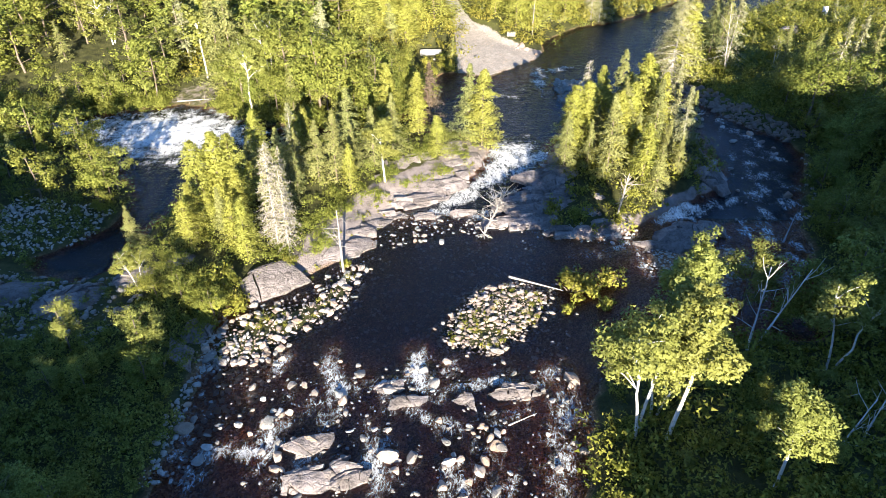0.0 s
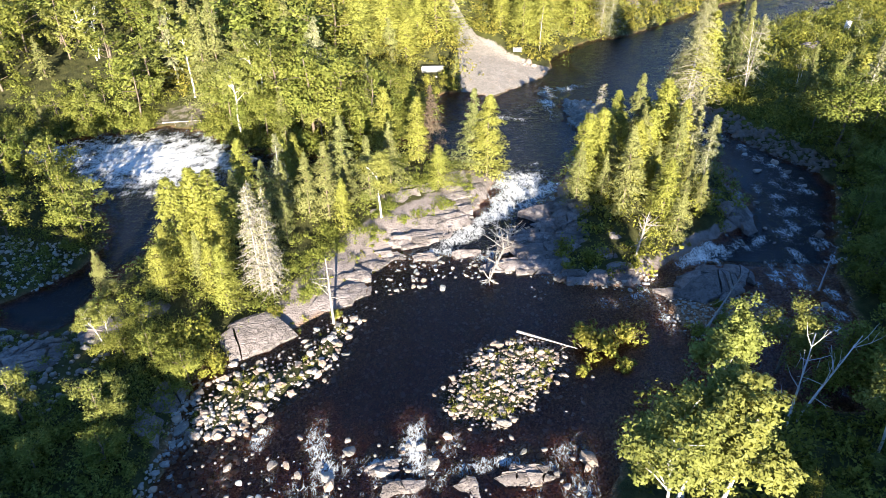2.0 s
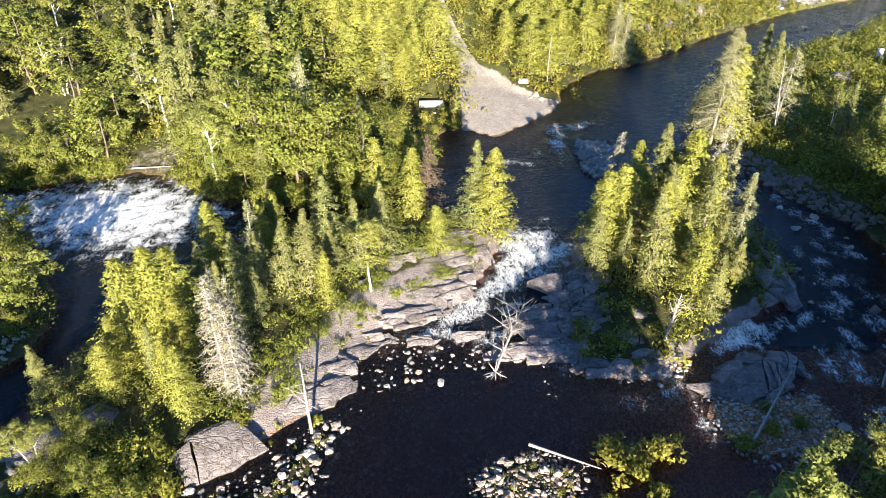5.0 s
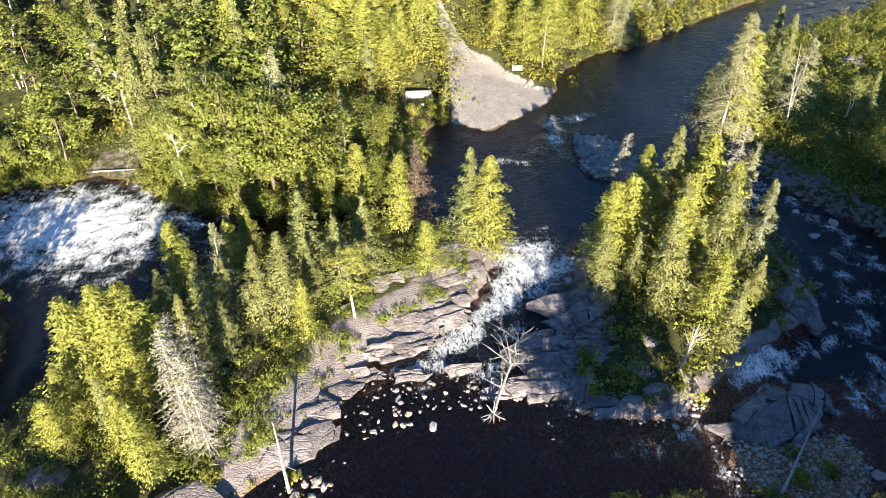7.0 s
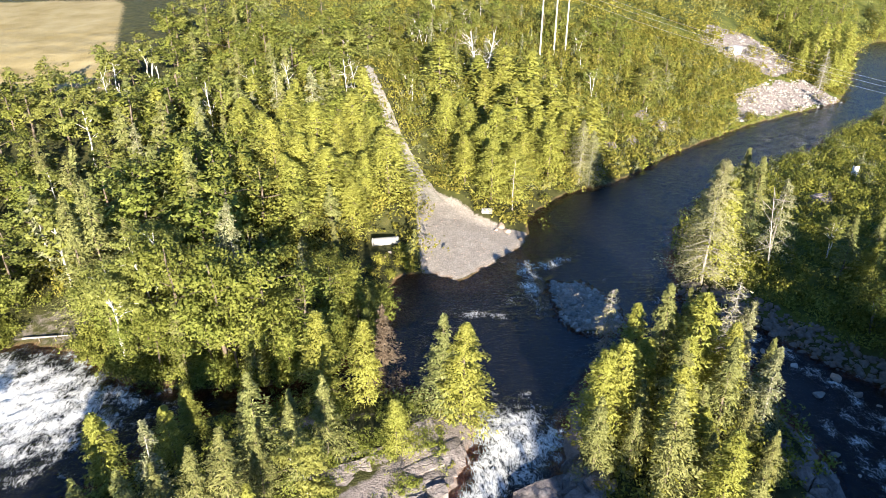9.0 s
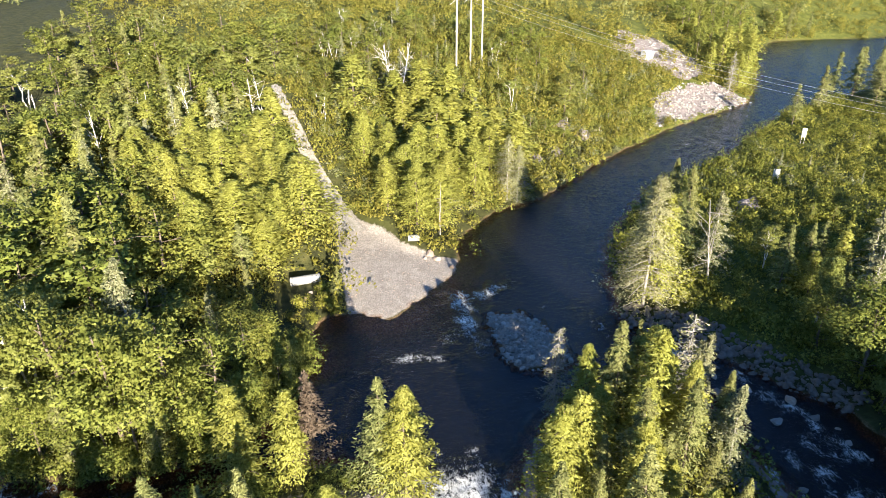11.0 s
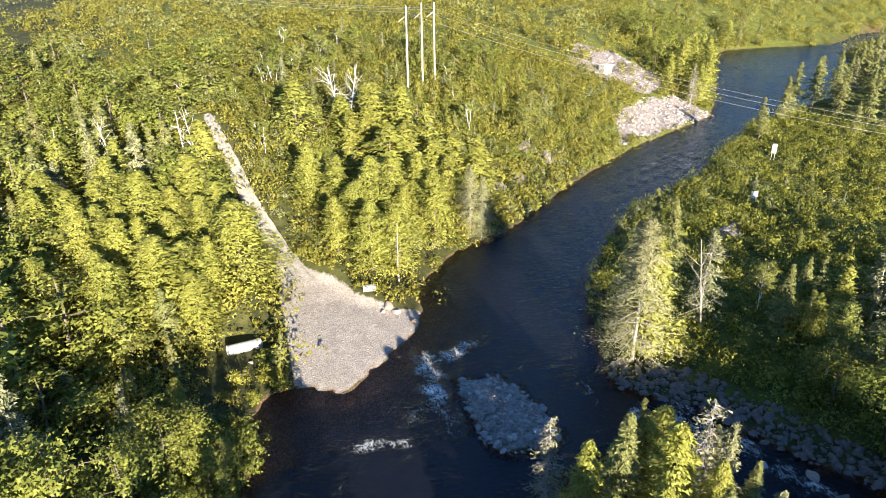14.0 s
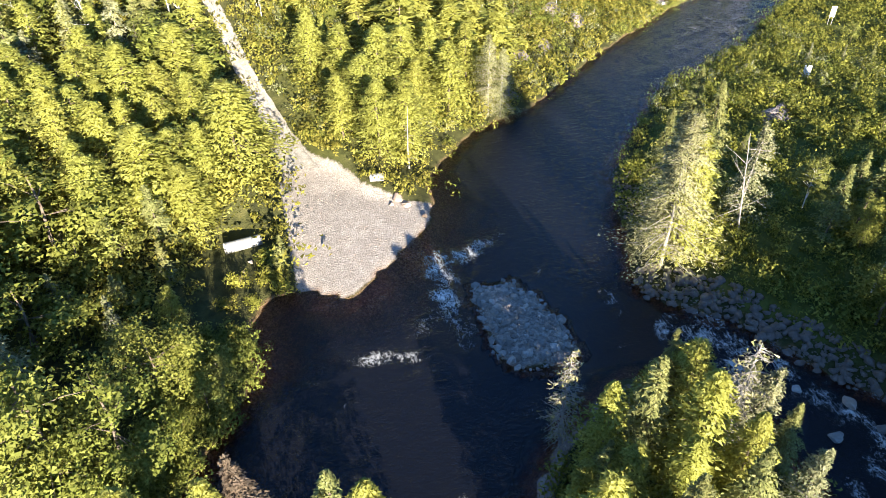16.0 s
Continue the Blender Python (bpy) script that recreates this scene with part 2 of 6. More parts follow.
def water_mat():
    """Tea-brown river: sky gloss over a bed seen through tinted water, and white water where it breaks."""
    m = Mat("tannin_river_water")
    big = m.noise(1.9, 4, 0.55, 0.5)
    fine = m.noise(4.5, 4, 0.6, 0.8)
    rough_zone = m.attr("chop")
    h = m.math("ADD", m.math("MULTIPLY", big, 1.0), m.math("MULTIPLY", fine, m.math("ADD", m.math("MULTIPLY", rough_zone, 1.1), 0.15)))
    normal = m.bump(h, 0.9, 0.17)
    depth = m.attr("depth")
    tint = m.ramp(depth, [(0.0, (0.88, 0.72, 0.58)), (0.12, (0.78, 0.55, 0.43)), (0.36, (0.68, 0.43, 0.32)), (0.7, (0.34, 0.185, 0.135)), (1.0, (0.05, 0.030, 0.028))])
    clear = m.node("ShaderNodeBsdfTransparent")
    m.link(tint, clear.inputs["Color"])
    murk = m.node("ShaderNodeBsdfDiffuse")
    murk.inputs["Color"].default_value = (0.0060, 0.0066, 0.0090, 1)
    body = m.node("ShaderNodeMixShader")
    m.link(m.math("MULTIPLY", m.math("MULTIPLY", depth, depth), 0.9, True), body.inputs[0])
    m.link(clear.outputs[0], body.inputs[1])
    m.link(murk.outputs[0], body.inputs[2])
    gloss = m.node("ShaderNodeBsdfGlossy", Roughness=0.05, Color=(0.66, 0.74, 0.86, 1.0))
    m.link(normal, gloss.inputs["Normal"])
    fres = m.node("ShaderNodeFresnel", IOR=1.33)
    m.link(normal, fres.inputs["Normal"])
    wet = m.node("ShaderNodeMixShader")
    m.link(fres.outputs[0], wet.inputs[0])
    m.link(body.outputs[0], wet.inputs[1])
    m.link(gloss.outputs[0], wet.inputs[2])
    flow = m.squash(1.25, 0.62, 1.0)

    def threads(n, width):
        return m.math("SUBTRACT", 1.0, m.math("MULTIPLY", m.math("ABSOLUTE", m.math("SUBTRACT", n, 0.5)), width), True)

    clumps = m.noise(0.75, 5, 0.62, 0.7)
    lace = m.noise(4.6, 5, 0.7, 0.5, flow)
    veins = m.math("MAXIMUM", threads(m.noise(1.1, 4, 0.6, 0.9, flow), 9.0), m.math("MULTIPLY", threads(m.noise(2.6, 4, 0.6, 0.8, flow), 7.0), 0.8))
    cover = m.math("ADD", m.math("MULTIPLY", clumps, 0.50), m.math("ADD", m.math("MULTIPLY", veins, 0.30), m.math("MULTIPLY", lace, 0.20)))
    edge = m.math("SUBTRACT", 0.76, m.math("MULTIPLY", m.attr("foam"), 0.31))
    fac = m.math("MULTIPLY", m.math("SUBTRACT", cover, edge), 3.6, True)
    fac = m.math("MULTIPLY", fac, m.math("MULTIPLY", m.attr("foam"), 5.0, True))
    m.finish(m.ramp(lace, [(0.25, (0.56, 0.57, 0.56)), (0.6, (0.84, 0.84, 0.81))]), 0.7, m.bump(cover, 0.3, 0.12), 0.2)
    both = m.node("ShaderNodeMixShader")
    m.link(fac, both.inputs[0])
    m.link(wet.outputs[0], both.inputs[1])
    m.link(m.bsdf.outputs[0], both.inputs[2])
    m.link(both.outputs[0], m.out.inputs["Surface"])
    return m.mat


GROUND, WATER = ground_mat(), water_mat()


# ---- plan of the river ----
NORTH_BANK = [(560, 490), (410, 402), (300, 376), (252, 346), (225, 349), (195, 343), (174, 316), (148, 275), (124, 241), (85, 217), (59, 196), (45, 182), (38, 175.5), (28, 170.5), (22, 163), (17, 156),
              (17, 150), (15.5, 145.6), (10.7, 140), (4, 133.6), (-1.4, 136), (-4.3, 135.5), (-7, 131), (-6.2, 124), (-8.5, 119), (-11, 112.5), (-18, 108), (-30, 107),
              (-37.5, 109), (-45, 115), (-53.7, 118.3), (-61.4, 115), (-73, 111.5), (-92, 113), (-140, 122), (-220, 150)]
WEST_BANK = [(-220, 138), (-140, 108), (-80, 104), (-67, 103), (-61, 99.5), (-55, 92), (-49, 86), (-47.5, 80), (-48, 75.5), (-51, 71.5), (-54.5, 67.5), (-52, 64.5), (-46, 63.5), (-42.6, 66.5),
             (-42, 76), (-40, 84), (-36, 90), (-31, 94.5), (-28.6, 101), (-17.7, 104), (-10.6, 106.2), (-3, 106), (4.2, 103.6), (4.8, 101), (3.8, 97), (2.2, 92.3), (-1.8, 88.5),
             (-9.3, 82), (-12, 77), (-15, 69.6), (-18.3, 67), (-25, 61), (-27.4, 58), (-27, 50.7), (-26, 44.5), (-26, 38), (-27, 20), (-27, -14)]
EAST_BANK = [(12, -14), (12, 36), (13.2, 41), (15, 49), (17.4, 55), (21, 58), (30, 57), (39, 56), (44, 60), (46, 70), (47.5, 82), (51.5, 91), (55, 100), (54.5, 106.5),
             (50.5, 111), (47.5, 115.5), (44.5, 121), (39.7, 124.3), (36.8, 128), (40, 140), (43.5, 152), (63, 177), (86, 190.6), (98, 202), (127, 228), (150, 239),
             (175, 252), (195, 266), (222, 296), (244, 328), (262, 340), (310, 366), (415, 390), (570, 470)]
RIVER = NORTH_BANK + WEST_BANK + EAST_BANK
ISLAND = [(13.8, 97), (12.4, 90), (11.8, 80), (13.7, 75.8), (20.8, 76.2), (26, 81), (31.2, 85.2), (38.6, 90), (40.2, 96), (39.4, 102), (40, 108), (36, 115), (29, 115.5), (20, 109.5), (15.5, 103)]
SHOAL = [(17.7, 132.1), (22.6, 132.6), (25.3, 128.4), (26.6, 122.7), (26.5, 119.3), (21.9, 118.0), (18.8, 119.4), (17.9, 122.8), (17.8, 128.2)]
MID_BAR = [(1.2, 63.6), (6.6, 66.3), (11.6, 64.4), (10.8, 60.2), (8.3, 56.4), (4.4, 52.9), (-0.2, 53.3), (-2.0, 56.6), (-0.5, 59.6)]
ISLET = [(23.6, 72.6), (27.0, 75.4), (31, 74.6), (36.4, 75.6), (37.6, 70), (34, 66), (27, 65.6), (24, 68.4)]
SIDE_BAR = [(-11.5, 68.1), (-15.5, 66.1), (-16.9, 61.7), (-23.8, 59.6), (-26.5, 54), (-25.5, 49.5), (-20.6, 50.5), (-17.3, 54.3), (-13.3, 58.8), (-11.9, 62.8)]
BEACH = [(15.5, 145.6), (10.7, 140), (4, 133.6), (-1.4, 135.6), (-1.8, 141), (-2.2, 148), (-2.8, 154), (-2.4, 160), (-3.6, 166), (-1, 168), (1.2, 163.5), (5, 160), (8, 155), (13, 151), (17, 150)]
TRACK = [(-0.6, 160), (-1.8, 166), (-3.3, 171.3), (-5.2, 177), (-7.9, 184.4), (-10.6, 193.5), (-13.5, 202.5), (-15.2, 208)]
BARE_BANK = [(-57, 117.5), (-47, 116.5), (-45.5, 121), (-49, 125), (-55, 124)]
CUTS = [[(86, 262), (94, 279), (112, 284), (121, 268), (117, 257), (107, 250), (97, 254)], [(84, 219), (88, 233), (105, 247), (118, 251), (125, 241), (104, 230)]]


def inside(px, py, poly):
    hit = np.zeros(px.shape, bool)
    for (x0, y0), (x1, y1) in zip(poly, poly[1:] + poly[:1]):
        cross = (y0 > py) != (y1 > py)
        hit ^= cross & (px < (x1 - x0) * (py - y0) / ((y1 - y0) or 1e-9) + x0)
    return hit


def line_distance(px, py, line):
    best = np.full(px.shape, 1e9)
    for (x0, y0), (x1, y1) in zip(line, line[1:]):
        dx, dy = x1 - x0, y1 - y0
        s = np.clip(((px - x0) * dx + (py - y0) * dy) / (dx * dx + dy * dy + 1e-9), 0, 1)
        best = np.minimum(best, (px - x0 - s * dx) ** 2 + (py - y0 - s * dy) ** 2)
    return np.sqrt(best)


def shape_distance(px, py, poly):
    """Metres to the outline, positive outside."""
    d = line_distance(px, py, poly + poly[:1])
    return np.where(inside(px, py, poly), -d, d)


def step(a, b, v):
    s = np.clip((v - a) / (b - a), 0, 1)
    return s * s * (3 - 2 * s)


def wobble(px, py, scale, seed=0.0):
    """Smooth pseudo-noise, about -1 to 1."""
    a = np.sin(px * scale * 1.7 + 3.1 * seed + 1.3 * np.sin(py * scale * 1.1 + seed))
    b = np.sin(py * scale * 1.9 - 1.7 * seed + 1.7 * np.sin(px * scale * 0.9 + 2 * seed))
    c = np.sin((px + py) * scale * 3.3 + seed) * np.sin((px - py) * scale * 2.9 - seed)
    return 0.4 * a + 0.4 * b + 0.35 * c


def water_level(px, py):
    z = 1.0 * step(80, 101, py) + 2.2 * step(165, 300, py)
    west = step(-32, -62, px) * step(50, 60, py)
    return z * (1 - west) + west * 0.15 - 0.5 * step(50, 25, py)


def river_distance(px, py):
    """Metres from the water's edge, negative in the water."""
    d = shape_distance(px, py, RIVER)
    return np.maximum(d, -shape_distance(px, py, ISLAND))


def ground_parts(px, py):
    """Height of the ground and its cover masks."""
    d = river_distance(px, py) + 0.5 * wobble(px, py, 0.9, 2.0)
    w = water_level(px, py)
    north = line_distance(px, py, NORTH_BANK) <= line_distance(px, py, WEST_BANK + EAST_BANK)
    north &= d > 0
    slope_east = step(-14, 4, px)
    hill = np.interp(d, [0, 6, 20, 45, 90, 200, 900], [0, 1.6, 6.5, 16, 23, 25, 30])
    wood = np.interp(d, [0, 6, 25, 60, 110, 200, 900], [0, 1.6, 4.5, 10, 18, 25, 30])
    other = np.interp(d, [0, 4, 12, 40, 90, 200, 900], [0, 1.1, 1.7, 3.5, 7, 14, 30])
    rise = np.where(north, hill * slope_east + wood * (1 - slope_east), other)
    z = w + 0.15 + rise + np.where(d > 1, 0.25 * wobble(px, py, 0.35) + 0.12 * wobble(px, py, 1.1, 1), 0)
    deep = np.clip(-d, 0, 12)
    beach_side = step(22, 10, line_distance(px, py, [(15, 143), (4, 134), (-3, 135)]))
    lower = step(86, 78, py) * step(-30, -27, px)
    bed = w - 0.05 - np.where(lower > 0.5, deep * 0.016 + 0.24 * (deep / 12) ** 2 + 0.26 * step(53, 47, py) * step(0, 3, deep), deep * (0.16 + 0.45 * (1 - beach_side))) + 0.06 * wobble(px, py, 1.7, 3)
    z = np.where(d > 0, z, bed)
    # Unseen hills south of the view, added to keep the low banks shaded.
    west_shade_hill = 32 * np.exp(-(((py + 62) / 26) ** 2)) * step(0, -12, px) + 7 * np.exp(-(((py + 62) / 26) ** 2)) * step(-22, -30, px) + 6 * np.exp(-(((py + 62) / 26) ** 2)) * step(-34, -46, px) + 40 * step(-120, -220, px) * step(60, -40, py)
    east_shade_hill = np.exp(-(((py + 4) / 30) ** 2)) * (15.5 * step(16, 23, px) + 6 * step(33, 38, px) + 13 * step(42, 52, px))
    z = np.where(d > 0, z + west_shade_hill + east_shade_hill, z)
    beach = step(1.5, -1.0, shape_distance(px, py, BEACH))
    flat = w + 0.12 + 0.075 * np.clip(d, 0, 30)
    z = np.where(d > 0, z * (1 - beach) + flat * beach, z)
    hollow = step(8, 3.5, np.hypot(px + 8.5, (py - 143) * 0.8))
    z = np.where(d > 0, z * (1 - hollow) + np.minimum(z, w + 0.75) * hollow, z)
    td = line_distance(px, py, TRACK)
    track = step(1.3, 0.4, td)
    grade = np.interp(py, [158, 168, 175, 181, 187, 194, 202, 208], [2.6, 4.2, 6.4, 8.8, 11.4, 14.2, 17.2, 19.0])
    near = step(9, 2, td)
    z = np.where((d > 0) & (py > 156), z * (1 - near) + grade * near, z)
    gravel = np.maximum(beach * (d > -0.3), track)
    for bar, top in ((SHOAL, 0.75), (MID_BAR, 0.12), (SIDE_BAR, 0.07), (ISLET, 0.22)):
        s = shape_distance(px, py, bar) + 0.7 * wobble(px, py, 0.9, 8)
        lift = step(0.8, -2.4, s)
        z = np.where(s < 0.8, np.maximum(z, w - 0.25 + lift * (top + 0.25)), z)
        gravel = np.maximum(gravel, step(0.4, -0.5, s) * (0.85 if top > 0.2 else 0.36))
    rock = np.zeros_like(z)
    rock = np.maximum(rock, 0.8 * step(2.8, 1.2, np.abs(d - 0.6)) * step(3, -1, np.abs(px + 5) - 18) * step(58, 64, py) * step(103, 98, py))
    rock = np.maximum(rock, 0.8 * step(2.0, 0.4, np.abs(d - 0.4)) * step(8, 12, px) * step(46, 42, px) * step(72, 76, py) * step(118, 112, py))
    rock = np.maximum(rock, 0.75 * step(7.5, 5, d) * (d > 0) * step(-24, -18, px) * step(5, 3, px) * step(62, 66, py) * step(104, 99, py))
    rock = np.maximum(rock, 0.46 * step(0.8, -0.8, shape_distance(px, py, BARE_BANK)) * (d > 0))
    bedmask = step(0.15, -0.35, d) * (1 - step(0.3, -0.8, np.minimum(np.minimum(shape_distance(px, py, SHOAL), shape_distance(px, py, MID_BAR)), shape_distance(px, py, SIDE_BAR))))
    cut = np.minimum(shape_distance(px, py, CUTS[0]), shape_distance(px, py, CUTS[1])) + 1.6 * wobble(px, py, 0.3)
    rock = np.maximum(rock, step(1.0, -1.0, cut) * (d > 0))
    meadow = step(8, 20, d) * north * step(-6, 6, px + 0.12 * (py - 190)) + (1 - north) * step(60, 75, px) * step(128, 142, py) * (d > 4)
    meadow = np.clip(meadow + (1 - north) * (d > 2) * step(40, 50, px) * step(105, 120, py), 0, 1)
    meadow = np.clip(meadow + step(200, 215, py) * step(-60, -40, px), 0, 1)
    dry = step(-78, -92, px + 0.35 * (py - 230)) * step(195, 206, py) * step(320, 290, py)
    road = step(5, 3, line_distance(px, py, [(-75, 232), (-90, 300), (-100, 420)]))
    gravel = np.maximum(gravel, road * dry)
    return z, dict(meadow=meadow, dry=dry, rock=rock, gravel=gravel, bed=bedmask)


def grown(lo, a, b, hi, fine):
    """Grid lines: fine between a and b, wider and wider outside."""
    core = list(np.arange(a, b + 0.01, fine))
    left, right, gap = [], [], fine
    v = a
    while v > lo:
        gap *= 1.12
        v -= gap
        left.append(v)
    gap, v = fine, core[-1]
    while v < hi:
        gap *= 1.12
        v += gap
        right.append(v)
    return np.array(left[::-1] + core + right)


def grid_mesh(name, xs, ys, z, keep=None, attrs=None):
    nx, ny = len(xs), len(ys)
    gx, gy = np.meshgrid(xs, ys)
    co = np.stack([gx, gy, z], -1).reshape(-1, 3)
    i = np.arange(nx * ny).reshape(ny, nx)
    quads = np.stack([i[:-1, :-1], i[:-1, 1:], i[1:, 1:], i[1:, :-1]], -1).reshape(-1, 4)
    used = np.arange(len(co))
    if keep is not None:
        ok = keep.reshape(-1)[quads].any(1)
        quads = quads[ok]
        used = np.unique(quads)
        back = np.zeros(len(co), int)
        back[used] = np.arange(len(used))
        quads, co = back[quads], co[used]
    mesh = quad_mesh(name, co, quads)
    for key, values in (attrs or {}).items():
        mesh.attributes.new(key, "FLOAT", "POINT").data.foreach_set("value", np.asarray(values, np.float32).reshape(-1)[used])
    mesh.polygons.foreach_set("use_smooth", np.ones(len(mesh.polygons), bool))
    return mesh


def quad_mesh(name, co, faces):
    mesh = bpy.data.meshes.new(name)
    n = faces.shape[1]
    mesh.vertices.add(len(co))
    mesh.vertices.foreach_set("co", np.asarray(co, np.float32).reshape(-1))
    mesh.loops.add(faces.size)
    mesh.loops.foreach_set("vertex_index", faces.reshape(-1).astype(np.int32))
    mesh.polygons.add(len(faces))
    mesh.polygons.foreach_set("loop_start", np.arange(0, faces.size, n, dtype=np.int32))
    mesh.update(calc_edges=True)
    return mesh


def mesh_thing(name, mesh, material, parent=None, label="", category="", kind="", group=""):
    mesh.materials.append(material) if material.name not in mesh.materials else None
    ob = new(name, mesh)
    if parent is not None:
        ob.parent = parent
    return tagged(ob, label, category, group, kind)


def part(name, bm, material, parent, label=""):
    """Links a bmesh as one mesh object under a thing or a part."""
    mesh = bpy.data.meshes.new(name)
    bm.to_mesh(mesh)
    bm.free()
    return mesh_thing(name, mesh, material, parent, label)


GX, GY = grown(-2600, -90, 112, 2600, 1.1), grown(-2600, 24, 250, 2600, 1.1)
_gx, _gy = np.meshgrid(GX, GY)
GZ, _masks = ground_parts(_gx, _gy)
mesh_thing("ground", grid_mesh("ground", GX, GY, GZ, attrs=_masks), GROUND, None, "wooded river banks, gravel beach and brown river bed", "ground", "structure")


def gz(x, y):
    i, j = int(np.clip(np.searchsorted(GX, x) - 1, 0, len(GX) - 2)), int(np.clip(np.searchsorted(GY, y) - 1, 0, len(GY) - 2))
    u, v = (x - GX[i]) / (GX[i + 1] - GX[i]), (y - GY[j]) / (GY[j + 1] - GY[j])
    return float((GZ[j, i] * (1 - u) + GZ[j, i + 1] * u) * (1 - v) + (GZ[j + 1, i] * (1 - u) + GZ[j + 1, i + 1] * u) * v)


# white water: x, y, half length, half width, turn in degrees, strength
FOAM = [(8.0, 98.0, 6.0, 5.0, 70, 1.22), (5.0, 92.0, 5.0, 2.0, 55, 1.2), (0.4, 86.2, 5.0, 1.8, 45, 1.05), (-3, 81.8, 4, 1.5, 20, 0.9), (3.4, 81.4, 3, 1.4, 60, 0.9), (12.6, 98, 3, 2.4, 100, 1.1), (6, 87, 2.5, 1, 40, 0.8)]
FOAM += [(-51, 105, 15, 9.0, 170, 1.45), (-66, 106, 10, 5.0, 180, 1.1), (-38, 103, 7, 4, 150, 0.7), (-47, 95, 9, 3.5, 170, 0.55), (-31, 103.5, 5, 2, 165, 0.5)]
FOAM += [(15, 136.5, 2.2, 3.4, 10, 0.9), (19.4, 139, 4.6, 1.5, 30, 0.85), (14.8, 130.8, 1.7, 3.6, 0, 0.95), (15.5, 126, 2.0, 3.6, 5, 0.55), (7.2, 123.4, 4.4, 1.0, -4, 0.74), (12, 128, 3, 1.6, 60, 0.5), (24, 115.5, 5, 1.2, 20, 0.5), (2, 117, 3.5, 0.7, 70, 0.35)]
FOAM += [(31, 83.4, 4.8, 2.4, 25, 1.2), (33, 127.5, 1.0, 3, 0, 0.5), (41, 119, 5, 2.4, 140, 0.75), (47, 109, 4, 2.2, 125, 0.6), (49, 101, 3.5, 2.2, 100, 0.6), (48, 93, 2, 3, 0, 0.6), (44, 88, 2, 3, 20, 0.7)]
FOAM += [(42, 79, 2, 4, 10, 0.75), (40, 70, 1.4, 5, 0, 0.75), (22, 75, 3.5, 2.0, 70, 0.7), (17.5, 72.5, 4, 1.6, 10, 0.6), (23.5, 70, 1.2, 3.5, 0, 0.6), (26, 72, 1, 3, 0, 0.5)]
FOAM += [(103, 203, 5, 2.0, 45, 1.0), (94, 203, 7, 1.5, 40, 0.55), (85, 205, 6, 1.2, 40, 0.5), (50, 175, 3, 0.6, 40, 0.35), (150, 262, 8, 2, 45, 0.4)]
FOAM += [(-3.6, 50.5, 1.4, 3.2, 10, 1.0), (-12, 48.8, 1.4, 4.0, 15, 0.9), (2.5, 48.8, 5.0, 0.9, 15, 0.8), (-6, 48.6, 5, 0.9, 10, 0.75), (10, 50, 3.5, 1.4, 30, 0.7), (11.5, 45.5, 3.0, 2.6, 60, 0.75)]
FOAM += [(-17.5, 40.3, 2.6, 1.4, 30, 1.0), (-22, 39, 3.0, 0.9, 15, 0.8), (-6.5, 39, 1.3, 4.5, 10, 0.85), (-1.5, 44, 3.5, 1.2, 150, 0.7), (5.5, 44.5, 4, 1.2, 20, 0.6), (10, 39.5, 2.2, 4.5, 0, 0.7), (-12, 43, 1, 2.6, 15, 0.6), (1, 36.5, 2, 2.5, 0, 0.7), (-14, 45, 4, 0.7, 20, 0.5)]

RAPID_STONES = []
_rng = np.random.default_rng(21)
for _ in range(190):
    _x, _y, _s = _rng.uniform(-26, 12.5), 32 + 20 * _rng.random() ** 0.85, 0.18 + 0.75 * _rng.random() ** 2.6
    RAPID_STONES.append((_x, _y, _s))
    if _s > 0.36:
        FOAM.append((_x, _y - 0.8 - _s, 0.5 + _s, 1.1 + 1.6 * _s, _rng.uniform(-25, 25), _rng.uniform(0.4, 0.72)))
for _ in range(70):
    FOAM.append((_rng.uniform(35, 54), _rng.uniform(64, 124), 1.0, 2.0, _rng.uniform(-40, 40), _rng.uniform(0.6, 0.95)))
for _ in range(26):
    FOAM.append((_rng.uniform(-10, 12), _rng.uniform(77, 90), 1.2, 0.6, _rng.uniform(10, 60), 0.6))
for _ in range(40):
    FOAM.append((_rng.uniform(-4, 34), _rng.uniform(104, 136), 1.3, 0.35, _rng.uniform(-20, 70), 0.42))


